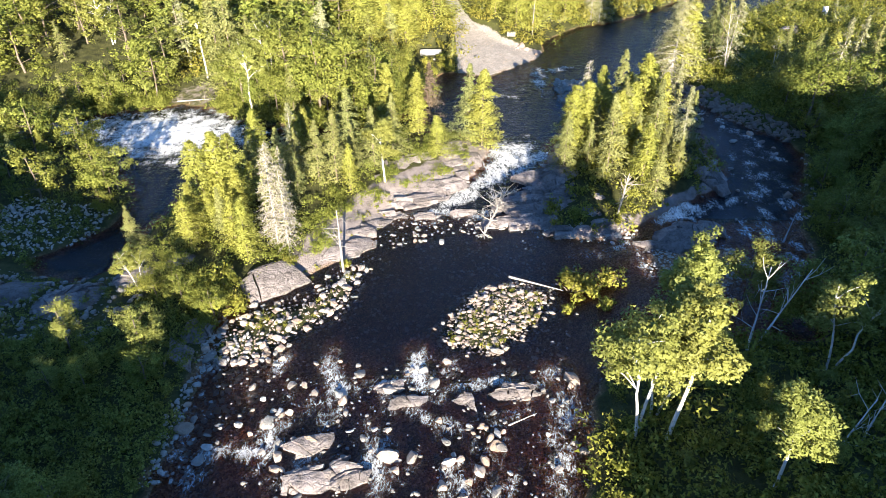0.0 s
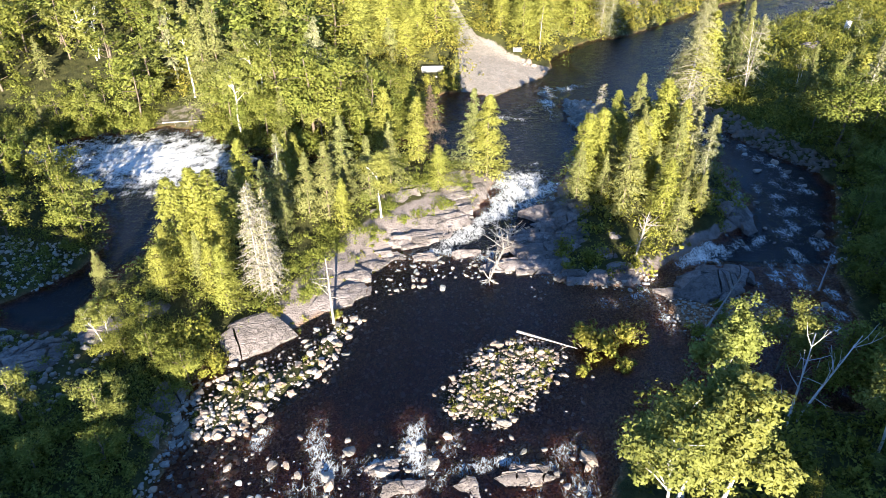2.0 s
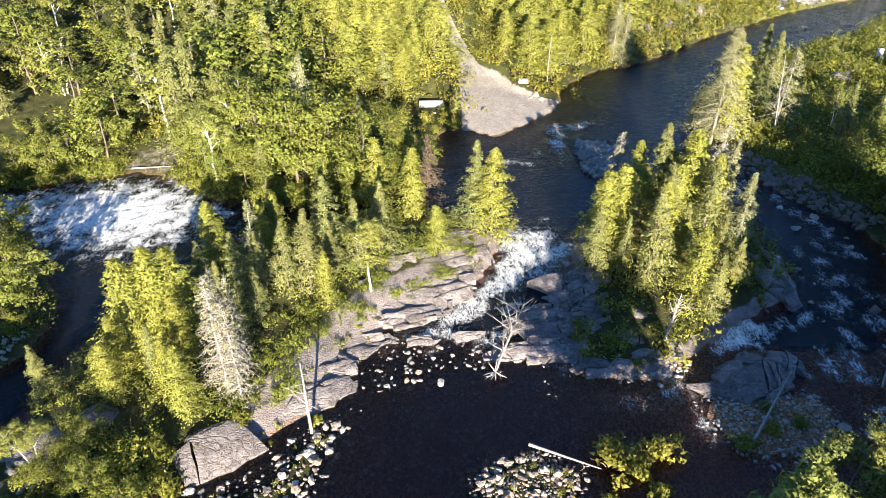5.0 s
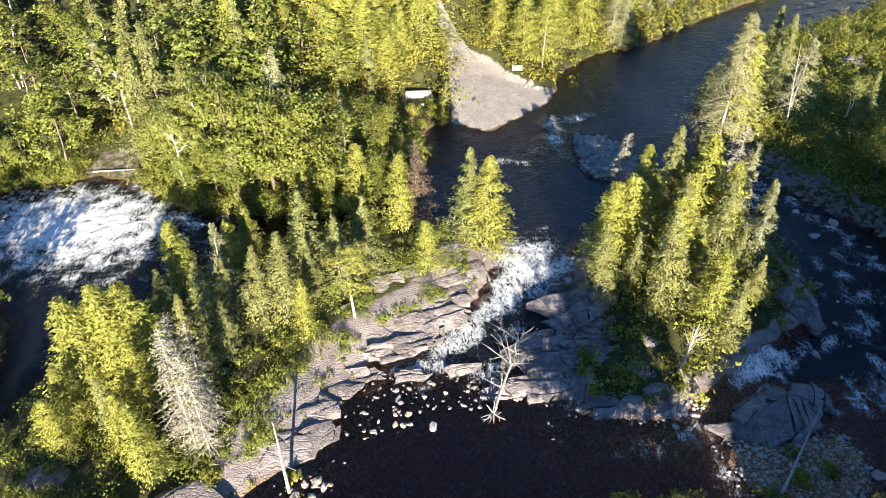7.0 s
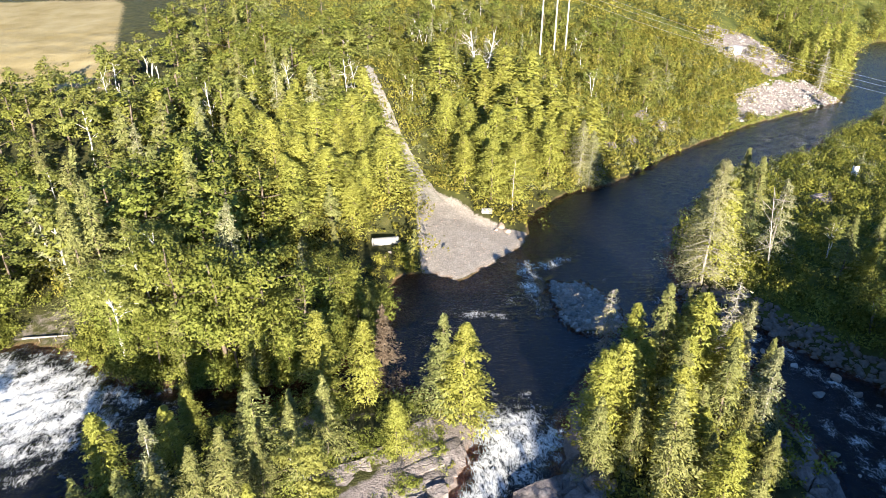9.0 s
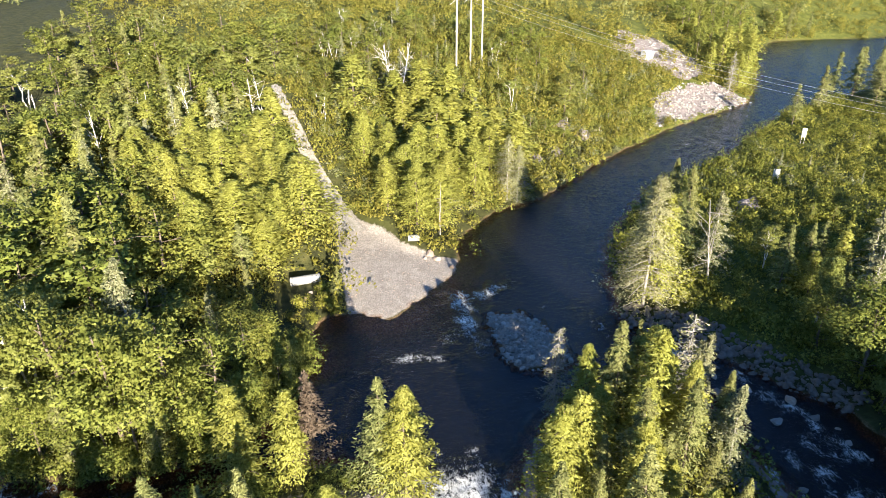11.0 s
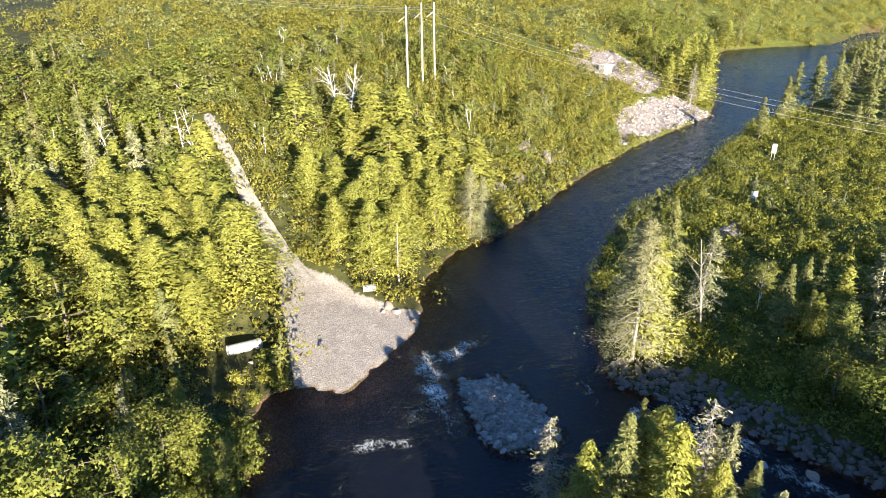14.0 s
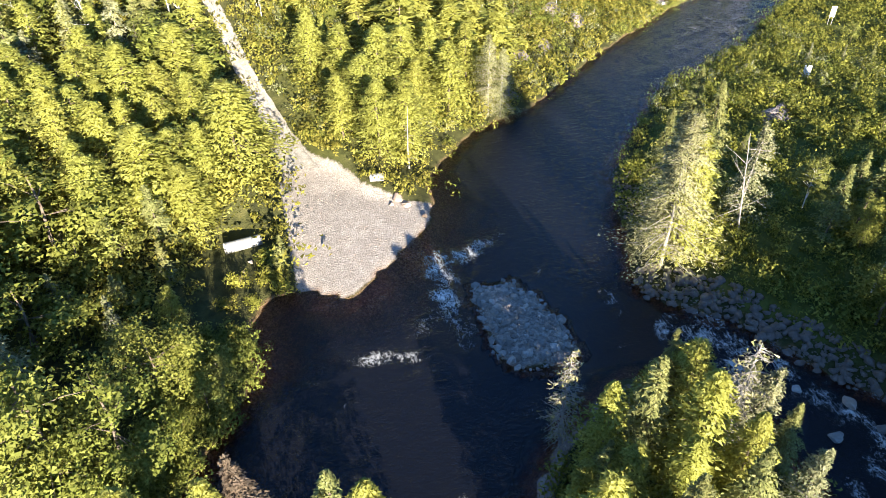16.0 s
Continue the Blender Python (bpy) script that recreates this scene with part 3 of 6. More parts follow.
def build_water():
    xs = np.concatenate([np.arange(-225, -95, 3.0), np.arange(-95, 62, 0.45), np.arange(62, 440, 2.0)])
    ys = np.concatenate([np.arange(-60, 15, 3.0), np.arange(15, 185, 0.45), np.arange(185, 480, 2.0)])
    px, py = np.meshgrid(xs, ys)
    d = river_distance(px, py)
    foam = np.zeros_like(px)
    torn = 0.35 * wobble(px, py, 0.8, 7)
    for x, y, a, b, turn, s in FOAM:
        c, si, reach = math.cos(radians(turn)), math.sin(radians(turn)), 2.4 * max(a, b)
        near = np.s_[np.searchsorted(ys, y - reach):np.searchsorted(ys, y + reach), np.searchsorted(xs, x - reach):np.searchsorted(xs, x + reach)]
        qx, qy = px[near], py[near]
        u, v = ((qx - x) * c + (qy - y) * si) / a, (-(qx - x) * si + (qy - y) * c) / b
        foam[near] = np.maximum(foam[near], s * (1.08 if y > 56 else 1.12) * step(1.9, 0.1, np.sqrt(u * u + v * v) + torn[near]))
    ground_z, _ = ground_parts(px, py)
    w = water_level(px, py)
    chop = np.clip(foam * 1.2 + 0.3 - 0.28 * step(80, 76, py) * step(50, 56, py) * step(-30, -26, px) * step(24, 18, px), 0, 1)
    z = w + 0.03 * wobble(px, py, 1.3) + foam * (0.08 * wobble(px, py, 1.9, 1) + 0.04 * wobble(px, py, 3.7, 4))
    depth = np.clip((w - ground_z) / 1.6, 0, 1)
    mesh = grid_mesh("river_water", xs, ys, z, d < 1.2, dict(foam=foam, depth=depth, chop=chop))
    mesh_thing("water", mesh, WATER, None, "dark tea-brown river with white rapids", "river", "structure")


build_water()


# ---- plant builders ----
def unit(v):
    return v / (np.linalg.norm(v, axis=-1, keepdims=True) + 1e-9)


def cards(at, along, across, length, width, out=None):
    """Small pointed leaves, their faces turned outwards."""
    if out is not None:
        face = np.cross(along, across)
        across = across * np.where((face * out).sum(-1, keepdims=True) < 0, -1.0, 1.0)
    a, b = along * length[:, None], across * width[:, None]
    co = np.stack([at - 0.7 * a - b, at + 1.1 * a, at - 0.7 * a + b], 1).reshape(-1, 3)
    return co, np.arange(len(co)).reshape(-1, 3)


def leafage(name, at, along, across, length, width, out, round_off=0.66):
    """A crown of leaves; its shading follows the crown's own roundness."""
    co, q = cards(at, along, across, length, width, out)
    mesh = quad_mesh(name, co, q)
    face = unit(np.cross(co[q[:, 1]] - co[q[:, 0]], co[q[:, 2]] - co[q[:, 0]]))
    n = unit(out * round_off + face * (1 - round_off) + [0, 0, 0.12])
    mesh.normals_split_custom_set_from_vertices(np.repeat(n, 3, 0).tolist())
    return mesh


def tube(path, radii, sides=6):
    """A tapered limb along a path."""
    path = np.asarray(path, float)
    t = unit(np.gradient(path, axis=0))
    ref = np.where(np.abs(t[:, 2:3]) > 0.9, [[1.0, 0, 0]], [[0, 0, 1.0]])
    u = unit(np.cross(t, ref))
    v = np.cross(t, u)
    ang = np.arange(sides) * 2 * np.pi / sides
    ring = u[:, None] * np.cos(ang)[None, :, None] + v[:, None] * np.sin(ang)[None, :, None]
    co = (path[:, None] + ring * np.asarray(radii)[:, None, None]).reshape(-1, 3)
    n = len(path)
    i = np.arange(n * sides).reshape(n, sides)
    q = np.stack([i[:-1], np.roll(i[:-1], -1, 1), np.roll(i[1:], -1, 1), i[1:]], -1).reshape(-1, 4)
    return co, q


def joined(name, pieces, smooth=False):
    co, faces, off = [], [], 0
    for c, f in pieces:
        co.append(c)
        faces.append(f + off)
        off += len(c)
    mesh = quad_mesh(name, np.concatenate(co), np.concatenate(faces))
    if smooth:
        mesh.polygons.foreach_set("use_smooth", np.ones(len(mesh.polygons), bool))
    return mesh


def trunk_path(rng, h, lean=0.03, n=7):
    z = np.linspace(-0.25, h, n)
    sway = np.cumsum(rng.normal(0, lean, (n, 2)), 0) * h / n
    sway -= sway[0]
    return np.column_stack([sway, z])


def along_path(path, z):
    return np.column_stack([np.interp(z, path[:, 2], path[:, 0]), np.interp(z, path[:, 2], path[:, 1]), z])


def conifer(seed, h=10.0, radius=1.9, low=0.10, boughs=110, per=16, blade=0.22, droop=0.35, power=0.75, ragged=0.25, wide=0.5, even=0.5, twig=5):
    """Trunk and crown of a conifer: drooping boughs, each a spray of small blades."""
    rng = np.random.default_rng(seed)
    path = trunk_path(rng, h, 0.02)
    u = low + (1 - low) * rng.random(boughs) ** 0.85
    az = rng.random(boughs) * 6.283
    side = 1 + 0.22 * np.sin(az + rng.random() * 6) + 0.12 * np.sin(3 * az + u * 9)
    reach = radius * (np.clip(1.03 - u, 0, 1) ** power) * np.clip((u - low + 0.10) / 0.16, 0.35, 1) * side * rng.uniform(1 - ragged * 1.6, 1 + ragged, boughs)
    root = along_path(path, u * h)
    out = np.column_stack([np.cos(az), np.sin(az), np.zeros(boughs)])
    s = rng.beta(2.2, 1.3, (boughs, per))
    lat = np.column_stack([-np.sin(az), np.cos(az), np.zeros(boughs)])
    spread = rng.normal(0, 1, (boughs, per)) * (0.07 + 0.19 * reach[:, None] * (1 - 0.45 * s))
    fall = droop * (s ** 1.5) * reach[:, None] * rng.uniform(0.5, 1.3, (boughs, 1)) - 0.15 * s * reach[:, None]
    at = root[:, None] + out[:, None] * (s * reach[:, None])[..., None] + lat[:, None] * spread[..., None]
    at[..., 2] -= fall + 0.25 * np.abs(spread) + rng.normal(0, 0.07, fall.shape)
    at = at.reshape(-1, 3)
    n = len(at)
    d = unit(np.repeat(out, per, 0) + 0.5 * rng.normal(0, 1, (n, 3)) + [0, 0, -droop * 0.9])
    w = unit(np.cross(d, rng.normal(0, 1, (n, 3)) + [0, 0, 1.2]))
    size = blade * rng.uniform(0.6, 1.35, n)
    tips = rng.integers(0, 4, 14)
    top = along_path(path, h * rng.uniform(0.9, 1.01, 14)) + rng.normal(0, 0.07, (14, 3))
    at, d, w = np.vstack([at, top]), np.vstack([d, np.tile([0.0, 0.0, 1.0], (14, 1))]), np.vstack([w, unit(rng.normal(0, 1, (14, 3)))])
    size = np.concatenate([size, 0.12 + 0.02 * tips])
    axis = along_path(path, np.clip(at[:, 2], 0, h) - 0.15 * radius)
    crown = leafage("crown", at, d, w, size, size * wide, unit((at - axis) * [1, 1, 0.55] + rng.normal(0, 0.16, at.shape)), even)
    pieces = [tube(path, np.interp(path[:, 2], [0, h], [0.0105 * h, 0.012]), 6)]
    for k in range(0, boughs, twig):
        e = root[k] + out[k] * reach[k] * 0.75 - [0, 0, droop * 0.4 * reach[k]]
        pieces.append(tube([root[k], (root[k] + e) / 2 + [0, 0, 0.05], e], [0.035, 0.022, 0.008], 3))
    return joined("trunk", pieces, True), crown


def broadleaf(seed, h=10.0, spread=3.0, base=0.3, limbs=9, clumps=46, per=62, leaf=0.15, stems=1, lean=0.06):
    """Trunk with limbs, and a crown of leaf clumps with gaps between them."""
    rng = np.random.default_rng(seed)
    pieces, centres = [], []
    for k in range(stems):
        path = trunk_path(rng, h * 0.86, lean)
        if stems > 1:
            a = k * 6.283 / stems + rng.random()
            path[:, 0] += np.cos(a) * (0.2 + path[:, 2] * 0.14)
            path[:, 1] += np.sin(a) * (0.2 + path[:, 2] * 0.14)
        pieces.append(tube(path, np.interp(path[:, 2], [0, h], [0.016 * h if base < 0.4 else 0.0115 * h, 0.03]) / (1 + 0.25 * (stems - 1)), 7))
        for _ in range(limbs):
            u = rng.uniform(base, 0.92)
            p = along_path(path, np.array([u * h * 0.86]))[0]
            a = rng.random() * 6.283
            r = spread * (1.05 - abs(u - 0.5) * 1.1) * rng.uniform(0.5, 1.0)
            e = p + [np.cos(a) * r, np.sin(a) * r, h * rng.uniform(0.04, 0.16)]
            mid = (p + e) / 2 + [0, 0, 0.25]
            pieces.append(tube([p, mid, e], [0.0045 * h, 0.003 * h, 0.010], 4))
            centres += [e, mid * 0.4 + e * 0.6 + rng.normal(0, 0.3, 3)]
        centres.append(path[-1])
        centres.append(path[-2])
    centres = np.array(centres)
    pick = centres[rng.integers(0, len(centres), clumps)] + rng.normal(0, 0.34 * spread / 2.4, (clumps, 3)) * [1.0, 1.0, 1.0 + base * 1.6]
    r = rng.uniform(0.32, 0.72, clumps) * spread / 2.6
    dirs = unit(rng.normal(0, 1, (clumps, per, 3)))
    at = pick[:, None] + dirs * (r[:, None] * rng.random((clumps, per)) ** 0.33)[..., None] * [1.1, 1.1, 0.8]
    at = at.reshape(-1, 3)
    n = len(at)
    d = unit(rng.normal(0, 1, (n, 3)) + [0, 0, -0.3])
    w = unit(np.cross(d, dirs.reshape(-1, 3) + [0, 0, 0.7]))
    size = leaf * rng.uniform(0.65, 1.35, n)
    mid = pick.mean(0)
    out = unit(0.55 * dirs.reshape(-1, 3) + 0.75 * unit(at - mid + [0, 0, 0.1 * h]) + rng.normal(0, 0.15, at.shape))
    return joined("trunk", pieces, True), leafage("crown", at, d, w, size, size * 0.66, out, 0.72)


def dead_conifer(seed, h=10.0, radius=1.6, limbs=130, twigs=4, moss=0):
    """A bare trunk with many thin drooping branches and twigs, some hung with lichen."""
    rng = np.random.default_rng(seed)
    path = trunk_path(rng, h, 0.025)
    pieces = [tube(path, np.interp(path[:, 2], [0, h], [0.012 * h, 0.015]), 6)]
    tufts = []
    for _ in range(limbs):
        u = rng.uniform(0.08, 0.985)
        a = rng.random() * 6.283
        r = radius * (1.05 - u) ** 0.6 * rng.uniform(0.4, 1.1)
        p = along_path(path, np.array([u * h]))[0]
        o = np.array([np.cos(a), np.sin(a), 0])
        e = p + o * r + [0, 0, -0.30 * r * rng.uniform(0.2, 1.6)]
        mid = (p + e) / 2 + [0, 0, 0.08 * r]
        pieces.append(tube([p, mid, e], [0.035, 0.02, 0.006], 3))
        for _ in range(twigs):
            s = rng.uniform(0.35, 1)
            q = p * (1 - s) + e * s
            f = q + o * 0.25 * r * rng.random() + rng.normal(0, 0.22, 3) * r * 0.6
            pieces.append(tube([q, (q + f) / 2, f], [0.014, 0.010, 0.004], 3))
            tufts.append((q + f) / 2)
    trunk = joined("trunk", pieces)
    if not moss:
        return trunk, None
    tufts = np.array(tufts)
    at = tufts[rng.integers(0, len(tufts), moss)] + rng.normal(0, 0.12, (moss, 3))
    d = unit(rng.normal(0, 0.8, (moss, 3)) + [0, 0, -0.6])
    w = unit(np.cross(d, rng.normal(0, 1, (moss, 3))))
    size = rng.uniform(0.06, 0.17, moss)
    return trunk, leafage("crown", at, d, w, size, size * 0.4, unit(at * [1, 1, 0] + rng.normal(0, 0.3, at.shape)))


def bush_cards(rng, n_clump=9, per=44, r=1.0, h=1.2, leaf=0.13):
    c = np.column_stack([rng.normal(0, 0.42 * r, n_clump), rng.normal(0, 0.42 * r, n_clump), rng.uniform(0.15, 0.95, n_clump) * h])
    c[:, 2] *= 1.0 - 0.35 * np.clip(np.hypot(c[:, 0], c[:, 1]) / r, 0, 1)
    dirs = unit(rng.normal(0, 1, (n_clump, per, 3)))
    at = (c[:, None] + dirs * (rng.uniform(0.3, 0.62, (n_clump, 1, 1)) * r * rng.random((n_clump, per, 1)) ** 0.4)).reshape(-1, 3)
    at[:, 2] = np.abs(at[:, 2])
    n = len(at)
    d = unit(rng.normal(0, 1, (n, 3)) + [0, 0, 0.3])
    w = unit(np.cross(d, dirs.reshape(-1, 3) + [0, 0, 0.8]))
    size = leaf * rng.uniform(0.6, 1.4, n)
    out = unit(0.6 * dirs.reshape(-1, 3) + unit(at - [0, 0, 0.2 * h]))
    return at, d, w, size, size * 0.6, out


def bush(seed, r=1.0, h=1.3, clumps=12, per=60, leaf=0.12):
    rng = np.random.default_rng(seed)
    stems = []
    for _ in range(6):
        e = np.array([rng.normal(0, 0.4 * r), rng.normal(0, 0.4 * r), h * rng.uniform(0.5, 0.9)])
        stems.append(tube([[0, 0, -0.15], e * [0.4, 0.4, 0.55], e], [0.04, 0.025, 0.008], 4))
    return joined("stems", stems), leafage("crown", *bush_cards(rng, clumps, per, r, h, leaf))


# kind: builders of ten-metre trees (full, and lighter ones for far off), leaf, bark, names and labels
def both_kinds(make, count, seed, full, light, **shape):
    return [[make(seed + k, **{key: value(k) if callable(value) else value for key, value in {**shape, **how}.items()}) for k in range(count)] for how in (full, light)]


KINDS = {
    "cedar": (both_kinds(conifer, 6, 100, dict(boughs=220, per=30, blade=0.125), dict(boughs=160, per=15, blade=0.215, twig=12), radius=lambda k: 1.9 + 0.3 * (k % 4), low=0.03, droop=0.25, power=0.62, wide=0.5, even=0.62), "cedar", BARK, "cedar_tree", "dense yellow-green cedar tree on the river bank"),
    "spruce": (both_kinds(conifer, 5, 200, dict(boughs=135, per=44, blade=0.118), dict(boughs=90, per=22, blade=0.21, twig=12), radius=lambda k: 1.9 + 0.25 * (k % 3), low=0.08, droop=0.45, power=0.95, ragged=0.35, wide=0.42), "spruce", BARK, "spruce_tree", "pointed green spruce with drooping boughs"),
    "grey": (both_kinds(conifer, 3, 300, dict(boughs=110, per=44, blade=0.09), dict(boughs=90, per=18, blade=0.18, twig=6), radius=lambda k: 1.45 + 0.2 * (k % 3), low=0.1, droop=0.5, power=0.8, ragged=0.4), "grey", BARK_DEAD, "thinning_spruce", "thin greyish half-dead spruce with lichen"),
    "maple": (both_kinds(broadleaf, 5, 400, dict(clumps=170, per=34, leaf=0.125), dict(clumps=85, per=24, leaf=0.19), spread=lambda k: 3.6 + 0.3 * (k % 3), base=0.12, limbs=13), "maple", BARK, "broadleaf_tree", "full green broadleaf tree with a rounded crown"),
    "aspen": (both_kinds(broadleaf, 4, 450, dict(clumps=150, per=34, leaf=0.11), dict(clumps=80, per=23, leaf=0.18), spread=lambda k: 2.6 + 0.3 * (k % 3), base=0.22, limbs=11), "birch", BARK, "aspen_tree", "slender grey-barked aspen with a yellow-green crown"),
    "birch": (both_kinds(broadleaf, 5, 500, dict(clumps=230, per=40, leaf=0.095), dict(clumps=80, per=24, leaf=0.17), spread=lambda k: 1.75 + 0.25 * (k % 2), base=0.5, limbs=10, stems=lambda k: 1 + k % 2, lean=0.07), "birch", BARK_WHITE, "birch_tree", "white-barked birch with a loose yellow-green crown"),
    "dead": ([[dead_conifer(600 + k, radius=1.6 + 0.25 * k, limbs=240, moss=900) for k in range(3)]] * 2, "lichen", BARK_DEAD, "dead_spruce", "bare silver-grey dead spruce with drooping branches"),
    "lichen": ([[conifer(650 + k, radius=2.5, low=0.02, boughs=260, per=62, blade=0.075, droop=0.3, power=0.75, ragged=0.35, wide=0.32, even=0.7, twig=2) for k in range(2)]] * 2, "lichen", BARK_DEAD, "lichen_spruce", "pale dead spruce thickly hung with grey lichen"),
    "snag": ([[dead_conifer(680 + k, radius=1.4, limbs=9, twigs=1) for k in range(3)]] * 2, None, BARK_DEAD, "dead_snag", "bleached bare dead trunk with few broken branches"),
    "rust": ([[conifer(700, radius=1.6, low=0.15, boughs=120, per=34, blade=0.11, droop=0.4, ragged=0.4)]] * 2, "rust", BARK, "dying_tree", "tall dying conifer with reddish-brown needles"),
}
BUSHES = [bush(800 + k, 1.0 + 0.15 * (k % 3), 1.2 + 0.25 * (k % 4)) for k in range(6)]
PLACED = []


def plant(kind, x, y, h, width=1.0, tilt=(0.0, 0.0), label="", level=None):
    """level: the ground height for which h was meant."""
    if level is not None:
        h = max(4.0, h + level - gz(x, y))
    builds, leaf, bark, name, text = KINDS[kind]
    builds = builds[1 if (y > 126 and not (kind == "cedar" and y < 182 and -36 < x < 34)) and not (36 < x < 66 and y < 156) or x < -48 or y < 30 or x > 70 else 0]
    trunk, crown = builds[len(PLACED) % len(builds)]
    root = tagged(new(name), label or text, "tree", "trees of the river banks")
    s = h / 10.0
    root.matrix_world = pose(x, y, gz(x, y) - 0.05, tilt[0], tilt[1], float(RNG.uniform(0, 360))) @ Matrix.Diagonal((s * width, s * width, s, 1))
    mesh_thing("trunk", trunk, bark, root)
    if crown is not None:
        mesh_thing("crown", crown, LEAF[leaf], root)
    PLACED.append((x, y, h))
    return root


def plant_bush(x, y, size, leaf="shrub", label="leafy green riverside shrub"):
    stems, crown = BUSHES[int(RNG.integers(0, len(BUSHES)))]
    root = tagged(new("shrub"), label, "shrub", "shrubs of the river banks")
    root.matrix_world = pose(x, y, gz(x, y) - 0.03, 0, 0, float(RNG.uniform(0, 360))) @ Matrix.Diagonal((size, size, size * float(RNG.uniform(0.8, 1.2)), 1))
    mesh_thing("stems", stems, BARK, root)
    mesh_thing("crown", crown, LEAF[leaf], root)
    return root


# ---- trees that stand out singly ----
ISLAND_TREES = [("cedar", 3.2, 100.6, 12.3), ("spruce", 0.9, 101.4, 13), ("cedar", -3.9, 95.2, 7), ("cedar", -7.5, 104.2, 10.5), ("cedar", -12.2, 103.4, 12), ("spruce", -14.3, 95.6, 8), ("spruce", -17.1, 93.0, 12),
                ("birch", -11.2, 87.2, 11), ("spruce", -13.2, 91.3, 10), ("spruce", -18.2, 86.7, 11), ("spruce", -20.6, 85.8, 10), ("grey", -24.3, 86.5, 12), ("spruce", -25.2, 83.1, 10),
                ("dead", -22.9, 70.3, 14), ("dead", -21.8, 72.4, 12.5), ("dead", -21.3, 69.4, 12), ("dead", -23.6, 72.8, 13), ("spruce", -29.9, 84.3, 8), ("cedar", -31.9, 76.9, 12), ("cedar", -30.4, 78.5, 11), ("cedar", -34.2, 76.2, 11)]
MORE_ISLAND = [("cedar", -26.0, 67.5, 8), ("spruce", -41.6, 70.2, 5), ("birch", -36.7, 60.3, 6), ("aspen", -31.5, 49.6, 6.5), ("maple", -30.2, 46.4, 4), ("maple", -33.4, 62.4, 4), ("maple", -34.1, 59.2, 4.5), ("maple", -30.7, 58.2, 4.5), ("maple", -26.9, 57.0, 3.5), ("rust", -5.6, 104.8, 12)]
# Some spruces replace cedars here, their darker needles standing in for shade.
EAST_ISLAND = [("cedar", 16.9, 96.8, 11.5), ("spruce", 15.6, 92.8, 9), ("spruce", 25.3, 104.6, 14.5), ("cedar", 28.6, 102.6, 14.5), ("spruce", 21.4, 89.2, 13), ("dead", 32.4, 104.2, 15), ("spruce", 24.0, 96.0, 13), ("spruce", 29.8, 97.4, 12.5),
               ("grey", 33.2, 102.6, 13.5), ("grey", 34.1, 97.0, 11.5), ("spruce", 27.8, 85.0, 8), ("cedar", 26.3, 99.8, 11), ("cedar", 22.4, 101.0, 10), ("cedar", 31.0, 108.6, 11), ("cedar", 18.9, 101.2, 9)]
SPIT_TREES = [("lichen", 40.5, 130.4, 19.5), ("cedar", 42.4, 131.2, 16.5), ("lichen", 41.4, 133.0, 18), ("spruce", 43.5, 135.5, 17), ("spruce", 54.9, 152.8, 14), ("spruce", 55.4, 148.3, 14), ("grey", 52.4, 134.6, 15), ("birch", 62.1, 135.6, 9), ("spruce", 70.5, 136.9, 8),
              ("birch", 60.2, 120.2, 12), ("grey", 65.5, 118.4, 16), ("spruce", 51, 142, 12), ("spruce", 49, 148, 11), ("dead", 20.7, 109.6, 11.0)]
TALL_BIRCHES = [("birch", 23.4, 53.2, 14.5), ("birch", 17.2, 42.0, 15), ("birch", 19.4, 41.0, 16.5), ("birch", 37.4, 50.2, 12.5), ("birch", 25.6, 34.2, 14), ("birch", 20.4, 46.2, 15.0), ("birch", 19.0, 44.2, 12.5), ("aspen", 33.2, 62.0, 9), ("maple", 41.5, 57.5, 12.5), ("aspen", 45.5, 55.0, 11.5), ("maple", 37.6, 59.8, 7.5)]
TRACK_CEDARS = [("cedar", 5.6, 185.3, 13), ("cedar", 11.0, 186.0, 13), ("cedar", 13.3, 178.9, 13), ("cedar", 17.2, 176.3, 14), ("cedar", 21.9, 178.0, 14), ("cedar", 24.2, 173.2, 12), ("cedar", 6.5, 164.5, 12),
                ("cedar", 11.4, 161.1, 12), ("cedar", 15.4, 161.8, 11), ("cedar", 10.0, 168.1, 13), ("cedar", 5.4, 172.2, 11), ("snag", 15.2, 158.8, 9), ("lichen", 31.0, 174.2, 12), ("lichen", 33.0, 173.6, 10)]
WALL_CEDARS = [("cedar", -13.4, 164.4, 14), ("cedar", -17.5, 161.6, 13), ("cedar", -24.7, 164.6, 14), ("cedar", -21.4, 160.1, 13), ("cedar", -30.7, 160.9, 14), ("cedar", -24.9, 149.7, 13),
               ("cedar", -31.9, 152.5, 13), ("cedar", -14.8, 152.7, 12), ("cedar", -11.5, 153.3, 12), ("cedar", -32.5, 142.5, 13), ("cedar", -18.5, 154.5, 12), ("spruce", -2.9, 138.4, 4.5)]
WEST_WOOD = [("maple", -20.6, 112.4, 12), ("maple", -25.4, 111.0, 13), ("maple", -16.0, 113.5, 9), ("maple", -31.9, 114.8, 13), ("birch", -35.4, 116.6, 13), ("spruce", -44.5, 123.9, 16), ("spruce", -45.8, 121.1, 15),
             ("birch", -50.9, 126.2, 12), ("spruce", -35.8, 137.9, 16), ("grey", -26.0, 121.3, 14), ("maple", -13.7, 120.4, 7), ("birch", -38.3, 112.6, 11)]
